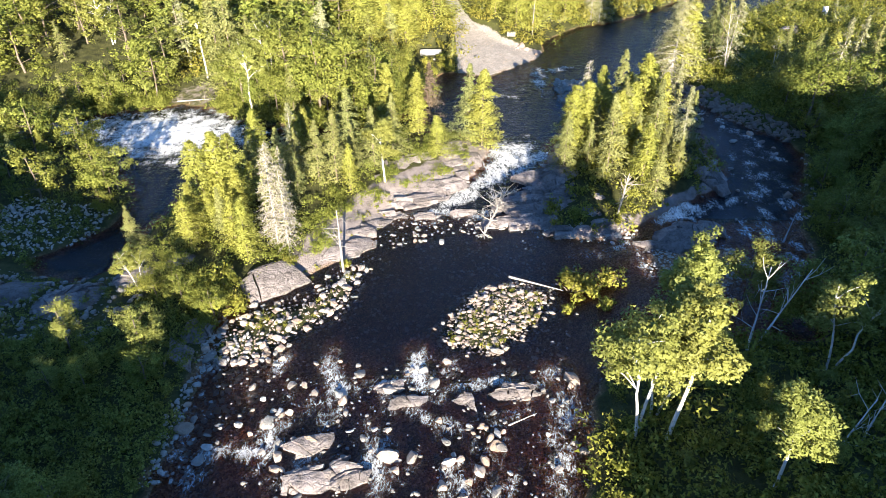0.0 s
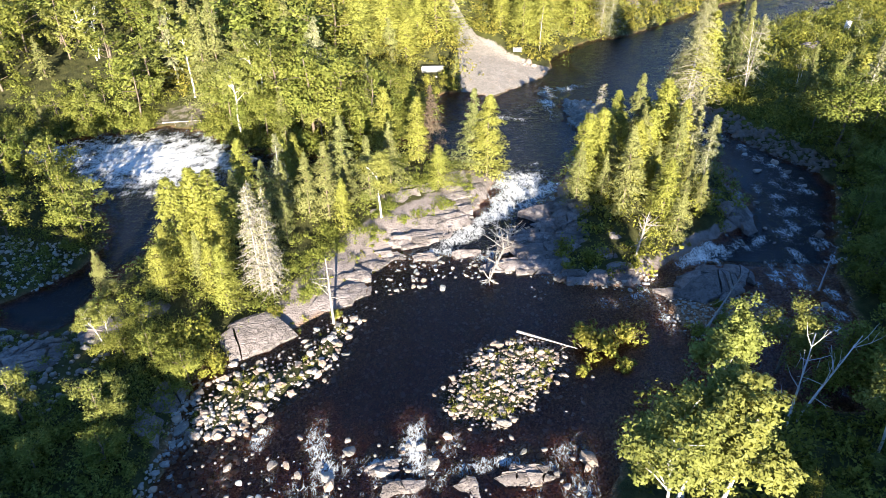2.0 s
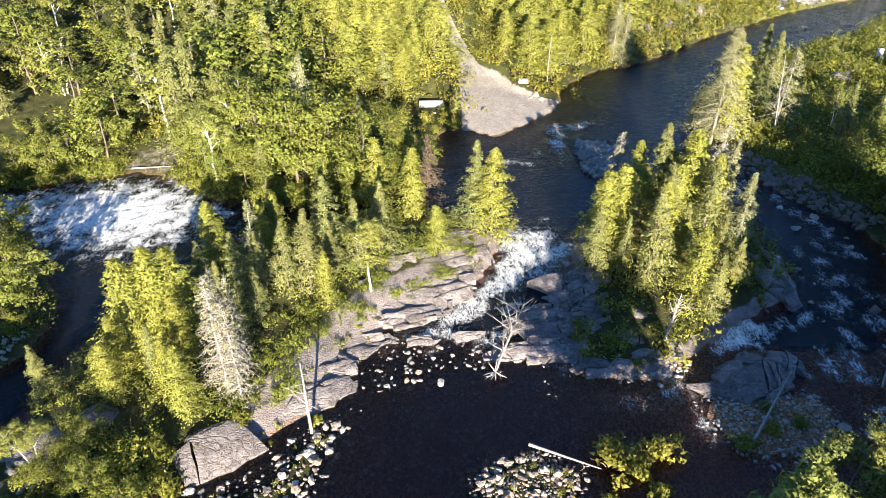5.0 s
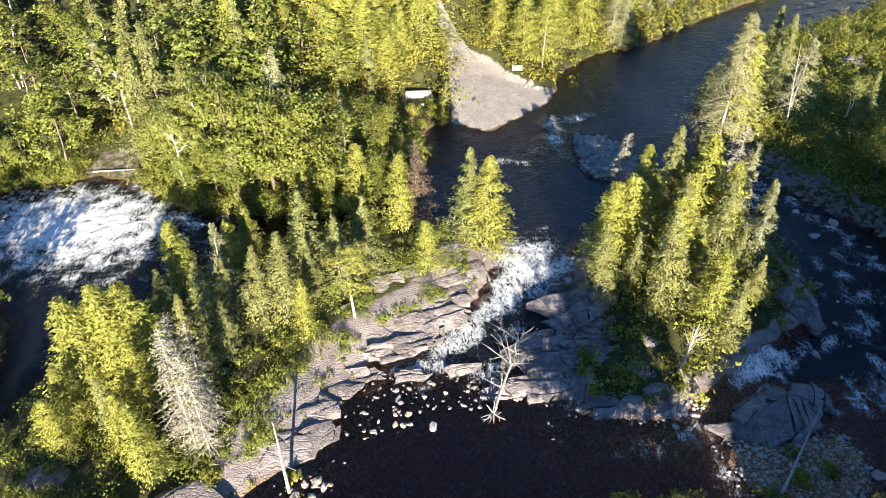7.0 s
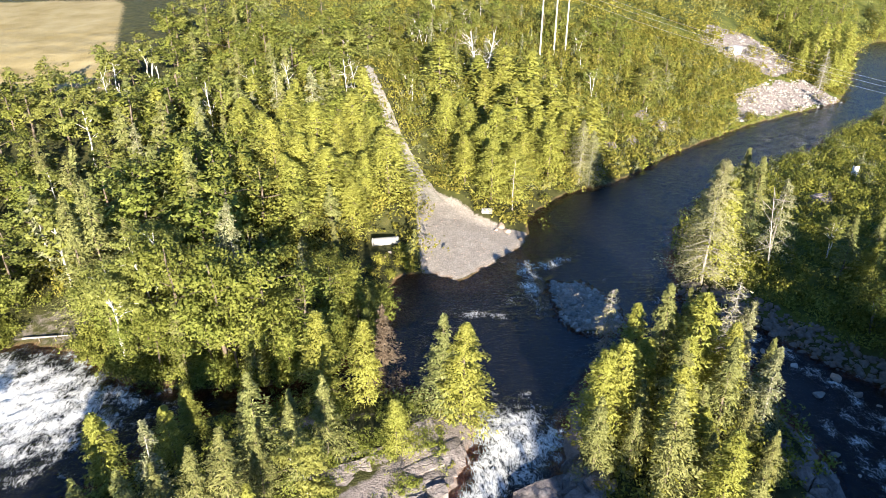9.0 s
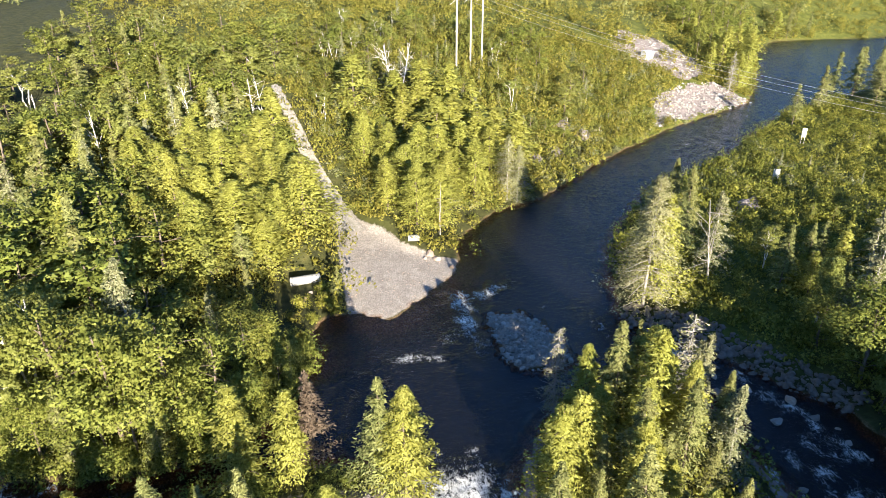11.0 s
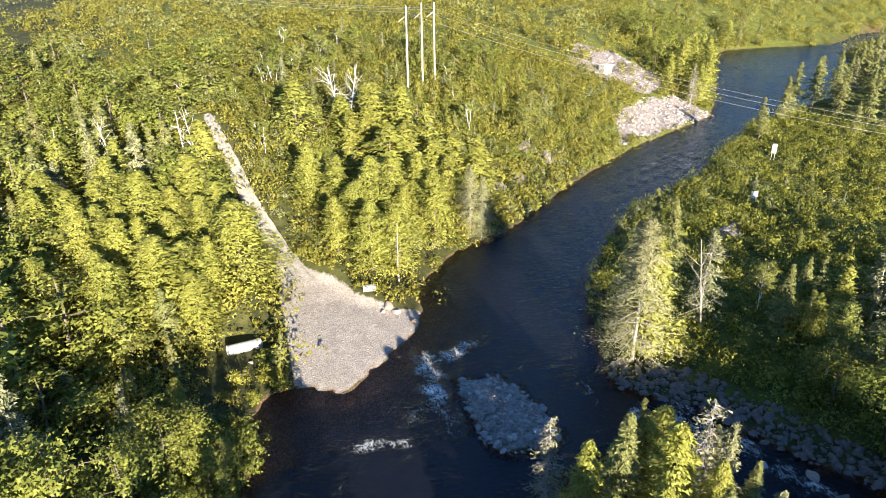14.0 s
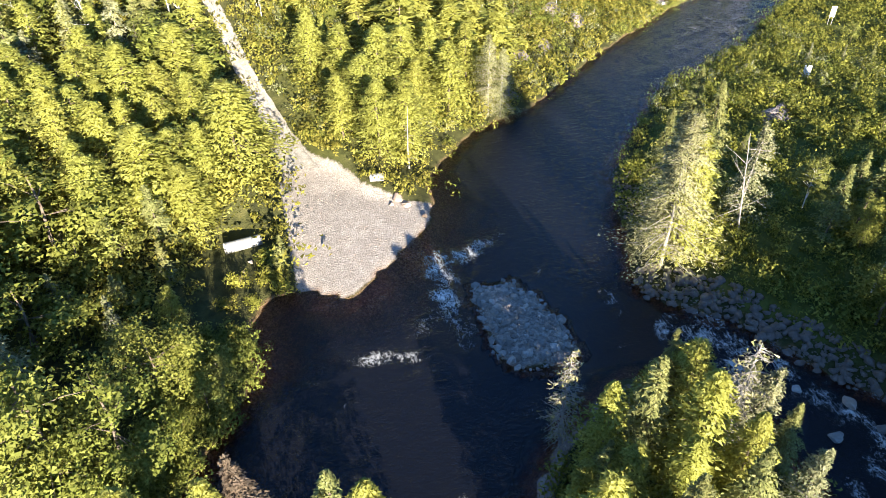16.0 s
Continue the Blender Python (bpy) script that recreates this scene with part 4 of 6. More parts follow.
CUT_CEDARS = [("cedar", 129, 254, 14), ("cedar", 134, 262, 15), ("cedar", 141, 272, 15), ("cedar", 126, 264, 15), ("cedar", 120.5, 261, 13), ("cedar", 135, 277, 15), ("cedar", 149, 284, 14), ("spruce", 124, 274, 14), ("cedar", 124.5, 250, 11), ("dead", 119.5, 246, 12), ("cedar", 144, 285, 14), ("cedar", 156, 298, 13), ("cedar", 128, 285, 14)]
FAR_EAST = [("spruce", 150.7, 239.8, 13), ("spruce", 164.8, 247.2, 13), ("spruce", 158, 240, 14), ("spruce", 175, 250.3, 14), ("spruce", 185.7, 253.7, 15), ("spruce", 227, 288, 15), ("spruce", 118.6, 212.1, 10), ("spruce", 134.8, 224.4, 12), ("spruce", 163, 216, 14), ("spruce", 140, 229, 9), ("grey", 171, 240, 13), ("spruce", 196, 262, 15)]
for _group, _level in ((CUT_CEDARS, 5), (FAR_EAST, 4), (ISLAND_TREES, 2), (MORE_ISLAND, 2), (EAST_ISLAND, 2), (SPIT_TREES, 2), (TALL_BIRCHES, 1.5), (TRACK_CEDARS, 3), (WALL_CEDARS, 3), (WEST_WOOD, 5)):
    for _k, _x, _y, _h in _group:
        plant(_k, _x, _y, _h, 0.85 if _k == "dead" and _group is ISLAND_TREES else 1.75 if _k == "cedar" and _group in (TRACK_CEDARS, WALL_CEDARS) else 1.32 if _k in ("cedar", "spruce", "grey") else 1.2, level=_level)


def bank_trees(line, first, last, gap, inland, kinds, low, high, seed):
    """Trees leaning over the water along a stretch of bank."""
    rng = np.random.default_rng(seed)
    pts = line[first:last]
    for (x0, y0), (x1, y1) in zip(pts, pts[1:]):
        length = math.hypot(x1 - x0, y1 - y0)
        for k in range(max(1, int(length / gap))):
            s = (k + rng.uniform(0.2, 0.8)) * gap / length
            nx, ny = (y1 - y0) / length, -(x1 - x0) / length
            r = inland * rng.uniform(0.7, 1.8)
            x, y = x0 + (x1 - x0) * s + nx * r, y0 + (y1 - y0) * s + ny * r
            if river_distance(np.array([x]), np.array([y]))[0] > 0.5 and not (-12.5 < x < -2 and 122 < y < 150) and not inside(np.array([x]), np.array([y]), BARE_BANK)[0] and all((x - a) ** 2 + (y - b) ** 2 > 1.6 ** 2 for a, b, _ in PLACED):
                plant(kinds[int(rng.integers(0, len(kinds)))], x, y, rng.uniform(low, high), 1.15)


bank_trees(NORTH_BANK, 22, 27, 2.0, 1.8, ["maple", "aspen", "maple"], 3.2, 5.6, 75)
bank_trees(NORTH_BANK, 26, 33, 2.4, 2.0, ["maple", "aspen", "maple", "spruce"], 6, 11, 71)
bank_trees(EAST_BANK, 8, 14, 2.4, 2.8, ["maple", "aspen", "cedar", "maple"], 4, 9, 72)
bank_trees(WEST_BANK, 1, 9, 3.0, 2.0, ["maple", "aspen", "maple"], 4, 8, 73)


TRACK_SIDES = [(-1.2, 150), (-5.5, 150), (-9, 166), (-13, 180), (-17.5, 200), (-17, 212), (-12, 212), (-8, 196), (-3, 180), (1.5, 168)]
SHADED_BANK = [(-17, 111), (-8, 116), (-5, 136), (-12, 143), (-27, 138), (-24, 124)]
LANDING_VIEW = [(-12.5, 124), (-2, 124), (-2, 150), (-13, 150)]


def allowed(x, y, gap):
    px, py = np.array([x]), np.array([y])
    if river_distance(px, py)[0] < 1.6 or shape_distance(px, py, BEACH)[0] < 1.0 or line_distance(px, py, TRACK)[0] < 3.6:
        return False
    if inside(px, py, BARE_BANK)[0] or inside(px, py, LANDING_VIEW)[0] or inside(px, py, TRACK_SIDES)[0]:
        return False
    return all((x - a) ** 2 + (y - b) ** 2 > gap * gap for a, b, _ in PLACED)


def fill(poly, count, kinds, low, high, gap, seed, wide=1.2):
    """Scatters trees over a stretch of bank, none closer than gap."""
    rng = np.random.default_rng(seed)
    xs, ys = [p[0] for p in poly], [p[1] for p in poly]
    made = tries = 0
    while made < count and tries < count * 14:
        tries += 1
        x, y = rng.uniform(min(xs), max(xs)), rng.uniform(min(ys), max(ys))
        if inside(np.array([x]), np.array([y]), poly)[0] and allowed(x, y, gap):
            plant(kinds[int(rng.integers(0, len(kinds)))], x, y, rng.uniform(low, high) * (0.5 if inside(np.array([x]), np.array([y]), SHADED_BANK)[0] else 1.0), wide * rng.uniform(0.85, 1.15))
            made += 1


fill([(4, 166), (1, 200), (22, 205), (36, 186), (26, 172), (14, 160)], 18, ["cedar"], 10, 13.5, 3.8, 7, 2.0)
fill([(-34, 140), (-9, 146), (-6, 160), (-8, 176), (-36, 172)], 15, ["cedar"], 10, 13, 4.2, 12, 2.05)
fill([(-4, 168), (-10, 186), (-36, 200), (-60, 190), (-62, 125), (-34, 118), (-12, 118), (-6, 140), (-5, 155)], 105, ["spruce", "cedar", "maple", "aspen", "maple", "grey", "spruce"], 8, 14, 3.5, 1, 1.5)
fill([(-60, 190), (-36, 200), (-12, 205), (-18, 262), (-68, 262), (-82, 200), (-120, 170), (-110, 130), (-75, 118), (-60, 125)], 120, ["spruce", "birch", "maple", "aspen", "aspen", "maple"], 8, 13, 3.7, 2, 1.45)
fill([(56, 60), (84, 60), (100, 128), (74, 140), (58, 132), (56, 112), (58, 100), (50, 80)], 85, ["spruce", "cedar", "aspen", "maple", "grey", "maple"], 6, 13, 2.8, 3)
fill([(16, 22), (16, 44), (20, 56), (38, 55), (47, 62), (60, 60), (70, 22)], 24, ["maple", "aspen", "maple", "maple", "aspen"], 2.4, 4.2, 3.2, 4)
fill([(-28, 14), (-29, 50), (-36, 52), (-70, 49), (-80, 30), (-60, 10)], 52, ["maple", "aspen", "spruce", "maple"], 4, 8, 2.6, 5)
fill([(-70, 60), (-68, 78), (-56, 80), (-60, 98), (-95, 101), (-110, 60)], 48, ["maple", "aspen", "spruce", "cedar"], 5, 10, 2.8, 6)
fill([(150, 270), (175, 300), (240, 350), (200, 380), (130, 330), (118, 262)], 34, ["spruce", "cedar", "maple"], 9, 14, 4.0, 8)
fill([(135, 200), (175, 255), (235, 300), (260, 250), (190, 180)], 95, ["spruce", "spruce", "grey"], 9, 15, 4, 9)
fill([(-8, 95), (-24, 99), (-34, 88), (-38, 72), (-28, 64), (-24, 76), (-12, 84)], 20, ["cedar", "spruce", "cedar"], 5, 11, 1.8, 10)
fill([(16, 100), (20, 108), (34, 113), (38, 100), (36, 92), (24, 86), (17, 92)], 18, ["spruce", "cedar", "spruce"], 6, 12, 2.0, 11)
fill([(28, 186), (40, 184), (60, 204), (84, 224), (84, 250), (30, 240), (2, 215)], 70, ["cedar", "spruce", "birch", "aspen", "grey"], 2.2, 5.0, 3.0, 13)
fill([(-10, 208), (-5, 196), (2, 202), (24, 206), (44, 194), (64, 214), (74, 246), (20, 262), (-24, 262)], 115, ["maple", "aspen", "maple", "birch", "grey"], 4.0, 8.5, 3.2, 15, 1.5)
fill([(62, 150), (100, 186), (128, 206), (120, 170), (80, 140)], 26, ["spruce", "aspen", "grey"], 2.2, 4.5, 3.0, 14)


# ---- rock ----
def stone_mesh(seed, subdiv=1, flat=0.65, cuts=7):
    """A worn stone: a ball cut by random planes, its corners rounded."""
    rng = np.random.default_rng(seed)
    bm = bmesh.new()
    bmesh.ops.create_icosphere(bm, subdivisions=subdiv, radius=1.0)
    planes = [(unit(rng.normal(0, 1, 3)), rng.uniform(0.42, 0.78)) for _ in range(cuts)]
    stretch = np.array([rng.uniform(0.85, 1.6), rng.uniform(0.6, 1.05), flat * rng.uniform(0.8, 1.2)])
    for v in bm.verts:
        p = np.array(v.co)
        for n, d in planes:
            over = p @ n - d
            if over > 0:
                p = p - n * over * 0.97
        v.co = p * stretch * (1 + 0.025 * rng.normal())
    mesh = bpy.data.meshes.new("stone")
    for f in bm.faces:
        f.smooth = subdiv > 1
    bm.to_mesh(mesh)
    bm.free()
    if subdiv > 1:
        mesh.set_sharp_from_angle(angle=0.5)
    return mesh


PEBBLES = [stone_mesh(900 + k, 1, 0.55 + 0.06 * (k % 4)) for k in range(10)]
BOULDERS = [stone_mesh(950 + k, 2, 0.6 + 0.06 * (k % 3), 9) for k in range(8)]
for _m in PEBBLES:
    _m.materials.append(STONE)
GREY_PEBBLES = [_m.copy() for _m in PEBBLES]
for _m in GREY_PEBBLES:
    _m.materials[0] = STONE_GREY
for _k, _m in enumerate(BOULDERS):
    _m.materials.append(STONE if _k % 3 else STONE_GREY)


def boulder(x, y, size, z=None, label="pale rounded boulder in the rapids"):
    ob = tagged(new("boulder", BOULDERS[int(RNG.integers(0, len(BOULDERS)))]), label, "boulder", "boulders of the rapids")
    ob.matrix_world = pose(x, y, (gz(x, y) + size * 0.25) if z is None else z, float(RNG.uniform(-15, 15)), float(RNG.uniform(-15, 15)), float(RNG.uniform(0, 360))) @ Matrix.Diagonal((size, size, size, 1))
    return ob


def stones(holder, meshes, spots, low, high, seed, sink=0.2):
    """Stones lying on a bar, each a piece of it."""
    rng = np.random.default_rng(seed)
    for x, y in spots:
        s = low + (high - low) * rng.random() ** 2.6
        ob = new("stone", meshes[int(rng.integers(0, len(meshes)))])
        ob.parent = holder
        ob.matrix_world = pose(x, y, gz(x, y) + s * sink, rng.uniform(-25, 25), rng.uniform(-25, 25), rng.uniform(0, 360)) @ Matrix.Diagonal((s, s, s, 1))


def spots_in(poly, count, seed, edge=0.0):
    rng = np.random.default_rng(seed)
    xs, ys = [p[0] for p in poly], [p[1] for p in poly]
    px, py = rng.uniform(min(xs) - 1, max(xs) + 1, count * 8), rng.uniform(min(ys) - 1, max(ys) + 1, count * 8)
    ok = shape_distance(px, py, poly) < edge
    return list(zip(px[ok][:count], py[ok][:count]))


def loose_stones(name, label, spots, low, high, seed, material, sink=0.2, afloat=False):
    """Stones past counting, in one mesh."""
    rng = np.random.default_rng(seed)
    bases = []
    for mesh in PEBBLES:
        co = np.zeros(len(mesh.vertices) * 3, np.float32)
        mesh.vertices.foreach_get("co", co)
        ix = np.zeros(len(mesh.loops), np.int32)
        mesh.loops.foreach_get("vertex_index", ix)
        bases.append((co.reshape(-1, 3), ix.reshape(-1, 3)))
    pieces = []
    for x, y in spots:
        co, ix = bases[int(rng.integers(0, len(bases)))]
        s = low + (high - low) * rng.random() ** 2.6
        turn = np.array(Euler((rng.uniform(-0.5, 0.5), rng.uniform(-0.5, 0.5), rng.uniform(0, 6.28))).to_matrix())
        pieces.append((co @ turn.T * s + [x, y, (float(water_level(np.array([x]), np.array([y]))[0]) if afloat else gz(x, y)) + s * sink], ix))
    return mesh_thing(name, joined(name, pieces, True), material, None, label, "stones", "stuff")


def slab_mesh(top, floor_z, material):
    """A worn slab of rock: an uneven top with rounded rims over steep sides."""
    nv, nu = top.shape[:2]
    i = np.arange(nu * nv).reshape(nv, nu)
    quads = np.stack([i[:-1, :-1], i[:-1, 1:], i[1:, 1:], i[1:, :-1]], -1).reshape(-1, 4)
    rim = np.concatenate([i[0, :-1], i[:-1, -1], i[-1, :0:-1], i[:0:-1, 0]])
    co = top.reshape(-1, 3)
    mid = co.mean(0)
    skirt = co[rim] + unit(co[rim] - mid) * 0.07
    skirt[:, 2] = floor_z
    k = np.arange(len(rim))
    sides = np.stack([rim, len(co) + k, len(co) + np.roll(k, -1), np.roll(rim, -1)], -1)
    mesh = quad_mesh("slab", np.vstack([co, skirt]), np.vstack([quads, sides]))
    mesh.polygons.foreach_set("use_smooth", np.ones(len(mesh.polygons), bool))
    mesh.set_sharp_from_angle(angle=0.75)
    mesh.materials.append(material)
    return mesh


def ledge(name, x, y, length, width, height, turn, seed, tilt=0.17, label="", z=None, material=None, slab=2.7, dome=0.0, layer=1.0):
    """Bedrock in tilted layers, split by joints into slabs, each a piece of its own."""
    rng = np.random.default_rng(int(seed * 100) + 5)
    base = float(water_level(np.array([x]), np.array([y]))[0]) if z is None else z
    root = tagged(new(name), label or "layered pinkish-grey bedrock ledge beside the falls", "rock", "bedrock ledges")
    root.matrix_world = pose(x, y, base, 0, 0, turn)
    edges = [-width / 2]
    while edges[-1] < width / 2:
        edges.append(edges[-1] + layer * rng.choice([0.4, 0.6, 0.9, 1.3, 2.2]) * rng.uniform(0.8, 1.2))
    edges[-1] = width / 2
    waves = [(rng.uniform(0.25, 0.5), rng.uniform(0, 6.3), rng.uniform(-0.07, 0.07)) for _ in edges]

    def border(r, u):
        f, p, lean = waves[r]
        return edges[r] + 0.16 * np.sin(u * f * 2 + p) + 0.07 * np.sin(u * f * 6.1 + 2 * p) + lean * u

    for r in range(len(edges) - 1):
        cv = (edges[r] + edges[r + 1]) / width
        half = length / 2 * (1 - 0.55 * abs(cv) ** 2.4)
        u, end = -half * rng.uniform(0.75, 1.05), half * rng.uniform(0.75, 1.05)
        skew = rng.normal(0, 0.7)
        while u < end - 0.3:
            u1 = min(u + slab * rng.choice([0.25, 0.45, 0.8, 1.3, 2.4]) * rng.uniform(0.8, 1.2), end)
            skew1 = rng.normal(0, 0.7)
            nu, nv = int(np.clip((u1 - u) / 0.55, 2, 9)) + 1, 4
            a, b = np.meshgrid(np.linspace(0.02, 0.98, nu), np.linspace(0, 1, nv))
            uu = u * (1 - a) + u1 * a + b * (skew * (1 - a) + skew1 * a) * (edges[r + 1] - edges[r])
            vv = border(r, uu) * (1 - b) + border(r + 1, uu) * b
            inset = 0.035 + 0.03 * rng.random()
            vv = vv + inset * (1 - 2 * b)
            cu = 2 * uu / length
            round_off = np.clip(1 - np.abs(cu) ** 2.6 - np.abs(2 * vv / width) ** 2.6, 0, 1) ** 0.6
            ramp = (0.22 + 0.78 * np.clip(vv / width + 0.5, 0, 1)) * (0.45 + 0.55 * np.clip(1 - np.abs(cu) ** 3, 0, 1))
            up = height * (ramp * (1 - dome) + dome * (0.25 + 0.75 * round_off))
            up = up + tilt * (b - 0.5) * (edges[r + 1] - edges[r]) * rng.uniform(0.3, 1.5) + rng.normal(0, 0.085) * min(height, 1.4) + rng.normal(0, 0.06) * (uu - (u + u1) / 2)
            up = up + 0.09 * wobble(uu + x, vv + y, 0.9, 5) + 0.05 * wobble(uu + x, vv + y, 2.7, 6)
            worn = np.minimum(np.minimum(a, 1 - a) < 0.03, True) | (b < 0.01) | (b > 0.99)
            up = up - worn * rng.uniform(0.03, 0.10, up.shape)
            jit = rng.normal(0, 0.06, (2, *up.shape))
            ob = new("slab", slab_mesh(np.stack([uu + jit[0], vv + jit[1] * 0.6, up], -1), -1.0, material or ROCK))
            ob.parent = root
            u, skew = u1 + 0.03 + 0.08 * rng.random(), skew1
    return root


LEDGES_WEST = [(-5.2, 91.6, 15, 8.5, 1.9, 24), (-0.4, 96.0, 8, 6.5, 1.8, 38), (-6.4, 85.6, 12, 5.5, 1.2, 22), (-10.8, 86.5, 8, 6, 1.6, 30), (-1.2, 88.4, 8, 2.6, 1.0, 30), (-9.2, 80.4, 5, 1.8, 0.55, 15), (-4.6, 80.4, 4, 1.5, 0.5, 10), (0.6, 81.2, 3.6, 1.3, 0.5, 20)]
LEDGES_WEST += [(-13.6, 81.6, 7, 4, 1.3, 50), (-17.5, 75.0, 6, 4, 1.4, 30), (-13.0, 72.4, 4.5, 2.4, 0.8, 40), (1.8, 100.2, 4, 4, 1.3, 60), (-9.6, 90.4, 7, 5, 1.9, 20)]
for _i, (_x, _y, _l, _w, _h, _t) in enumerate(LEDGES_WEST):
    ledge("rock_ledge", _x, _y, _l, _w, _h, _t, 3.1 * _i + 1)
LEDGES_POOL = [(-22.0, 64.2, 9.5, 4.6, 2.1, 38, 3), (-15.8, 71.0, 7.5, 3.6, 1.2, 22, 3), (-20.2, 73.2, 5, 4, 1.5, 20, 4), (-13.4, 75.2, 5.5, 2.8, 1.0, 30, 3), (-15.6, 78.6, 6, 3, 1.2, 25, 4), (-11.6, 77.8, 3.4, 1.8, 0.7, 20, 2)]
for _i, (_x, _y, _l, _w, _h, _t, _b) in enumerate(LEDGES_POOL):
    ledge("rock_slab", _x, _y, _l, _w, _h, _t, 2.3 * _i + 40, 0.06, "broad cracked bedrock slab at the pool's edge", slab=3.6, dome=0.35, layer=2.0)
LEDGES_EAST = [(13.6, 89.6, 9, 6.5, 1.4, 18), (16.4, 88.6, 8, 9, 2.0, 30), (10.6, 84.4, 10, 4.6, 1.15, 14), (15.2, 82.6, 8, 6.5, 1.6, 8), (9.6, 79.6, 10, 3.8, 0.95, 10), (6.6, 83.6, 5, 2.2, 0.8, 26), (4.6, 78.6, 5, 1.8, 0.6, 12), (14.6, 93.6, 4, 3, 1.0, 40)]
for _i, (_x, _y, _l, _w, _h, _t) in enumerate(LEDGES_EAST):
    ledge("rock_ledge", _x, _y, _l, _w, _h, _t, 2.7 * _i + 70)
LEDGES_SIDE = [(13.8, 76.9, 4, 2.4, 1.2, 10), (16.6, 77.1, 3.6, 2.6, 1.4, -8), (19.8, 78.2, 4, 3, 1.6, 15), (22.6, 80.8, 3.4, 2.4, 1.2, 30), (18.2, 81.0, 4, 3.5, 1.7, 10), (20.4, 85, 4, 3.4, 1.6, 20), (30.3, 76.4, 8.5, 6.0, 1.5, 35),
               (25.8, 74.6, 4.2, 2.0, 0.5, 10), (34.3, 78.6, 4, 4, 1.0, 70), (37.4, 92.0, 4.6, 4.2, 2.0, 50), (36.0, 95.0, 4, 4, 1.8, 20), (38.4, 89.2, 3, 3, 1.2, 40)]
for _i, (_x, _y, _l, _w, _h, _t) in enumerate(LEDGES_SIDE):
    ledge("rock_outcrop", _x, _y, _l, _w, _h, _t, 1.9 * _i + 120, 0.1, "cracked grey bedrock standing out of the rapids", slab=2.6, dome=0.75, layer=1.7)
LEDGES_LEFT = [(-38.5, 63.0, 6, 4, 1.2, 60), (-44, 58.0, 9, 6, 1.4, 30), (-52, 58.5, 9, 5, 1.2, 10), (-34.5, 66.5, 5, 3.4, 1.0, 40), (-60, 60, 8, 5, 1.0, 0), (-28.4, 54.8, 4.5, 3.4, 1.3, 80), (-28.6, 50, 4, 3, 1.1, 100)]
for _i, (_x, _y, _l, _w, _h, _t) in enumerate(LEDGES_LEFT):
    ledge("rock_outcrop", _x, _y, _l, _w, _h, _t, 1.3 * _i + 200, 0.05, "weathered grey bedrock hump beside still water", z=gz(_x, _y) - 0.5, slab=4.0, dome=0.8, layer=2.4)
LEDGES_RAPID = [(6.4, 47.8, 5.0, 1.9, 0.55, 8), (-9.0, 37.4, 3.8, 3.0, 0.9, 30), (-4.4, 46.0, 4.5, 1.5, 0.45, 15), (1.6, 46.4, 3.6, 1.6, 0.45, -20), (-12.6, 40.4, 4.2, 1.8, 0.6, 20), (-12.6, 36.6, 4.5, 2.6, 0.7, 10), (-6.2, 47.9, 3.4, 1.2, 0.4, 10)]
for _i, (_x, _y, _l, _w, _h, _t) in enumerate(LEDGES_RAPID):
    ledge("rock_ledge", _x, _y, _l, _w, _h, _t, 2.1 * _i + 300, 0.15, "low broken bedrock ledge in the rapids", slab=1.6, dome=0.4, layer=0.9)

BIG_STONES = [(-15.4, 39.1, 0.75), (-17.2, 42.9, 0.85), (-20.0, 42.4, 0.6), (3.7, 41.9, 0.7), (-0.3, 41.4, 0.65), (2.9, 38.4, 0.6), (9.9, 39.0, 0.5), (12.0, 48.8, 0.55), (4.7, 53.6, 0.6), (-0.5, 59.3, 0.55), (-14.8, 47.8, 0.45),
              (-14.4, 41.0, 0.5), (4.9, 41.0, 0.7), (4.5, 42.6, 0.5), (2.9, 43.3, 0.6), (-18.5, 45.7, 0.45), (-0.5, 36.5, 0.6), (1.9, 37.2, 0.5), (9.1, 48.1, 0.4), (-25.7, 55.8, 0.6), (-22.0, 50.7, 0.5), (-4.6, 38.1, 0.6), (48.2, 88, 1.0), (3.4, 43.0, 0.5), (-8.0, 41.5, 0.5)]
for _x, _y, _s in BIG_STONES:
    boulder(_x, _y, _s, float(water_level(np.array([_x]), np.array([_y]))[0]) + _s * 0.3)
for _x, _y, _s in [_r for _r in RAPID_STONES if _r[2] >= 0.3]:
    boulder(_x, _y, _s, float(water_level(np.array([_x]), np.array([_y]))[0]) + _s * 0.02)
loose_stones("rapids_stones", "small wet stones breaking the rapids", [_r[:2] for _r in RAPID_STONES if _r[2] < 0.3] + spots_in([(-10, 75.4), (-9, 80), (12, 82), (13, 77.5)], 130, 89) + spots_in([(-25, 33), (-25, 50), (12, 51), (12, 33)], 200, 90), 0.12, 0.42, 91, STONE, 0.1, True)
_rng = np.random.default_rng(88)
for _ in range(50):
    _x = _rng.uniform(-9, 12)
    _y = 77.6 + 0.22 * _x + _rng.normal(0, 1.6)
    boulder(_x, _y, 0.2 + 0.5 * _rng.random() ** 2, float(water_level(np.array([_x]), np.array([_y]))[0]) + 0.05, "broken angular stone at the foot of the falls")
for _ in range(34):
    _x, _y = _rng.uniform(34, 53), _rng.uniform(66, 124)
    if river_distance(np.array([_x]), np.array([_y]))[0] < -0.4:
        boulder(_x, _y, 0.25 + 0.6 * _rng.random() ** 2, float(water_level(np.array([_x]), np.array([_y]))[0]) + 0.05, "dark wet boulder in the side channel")
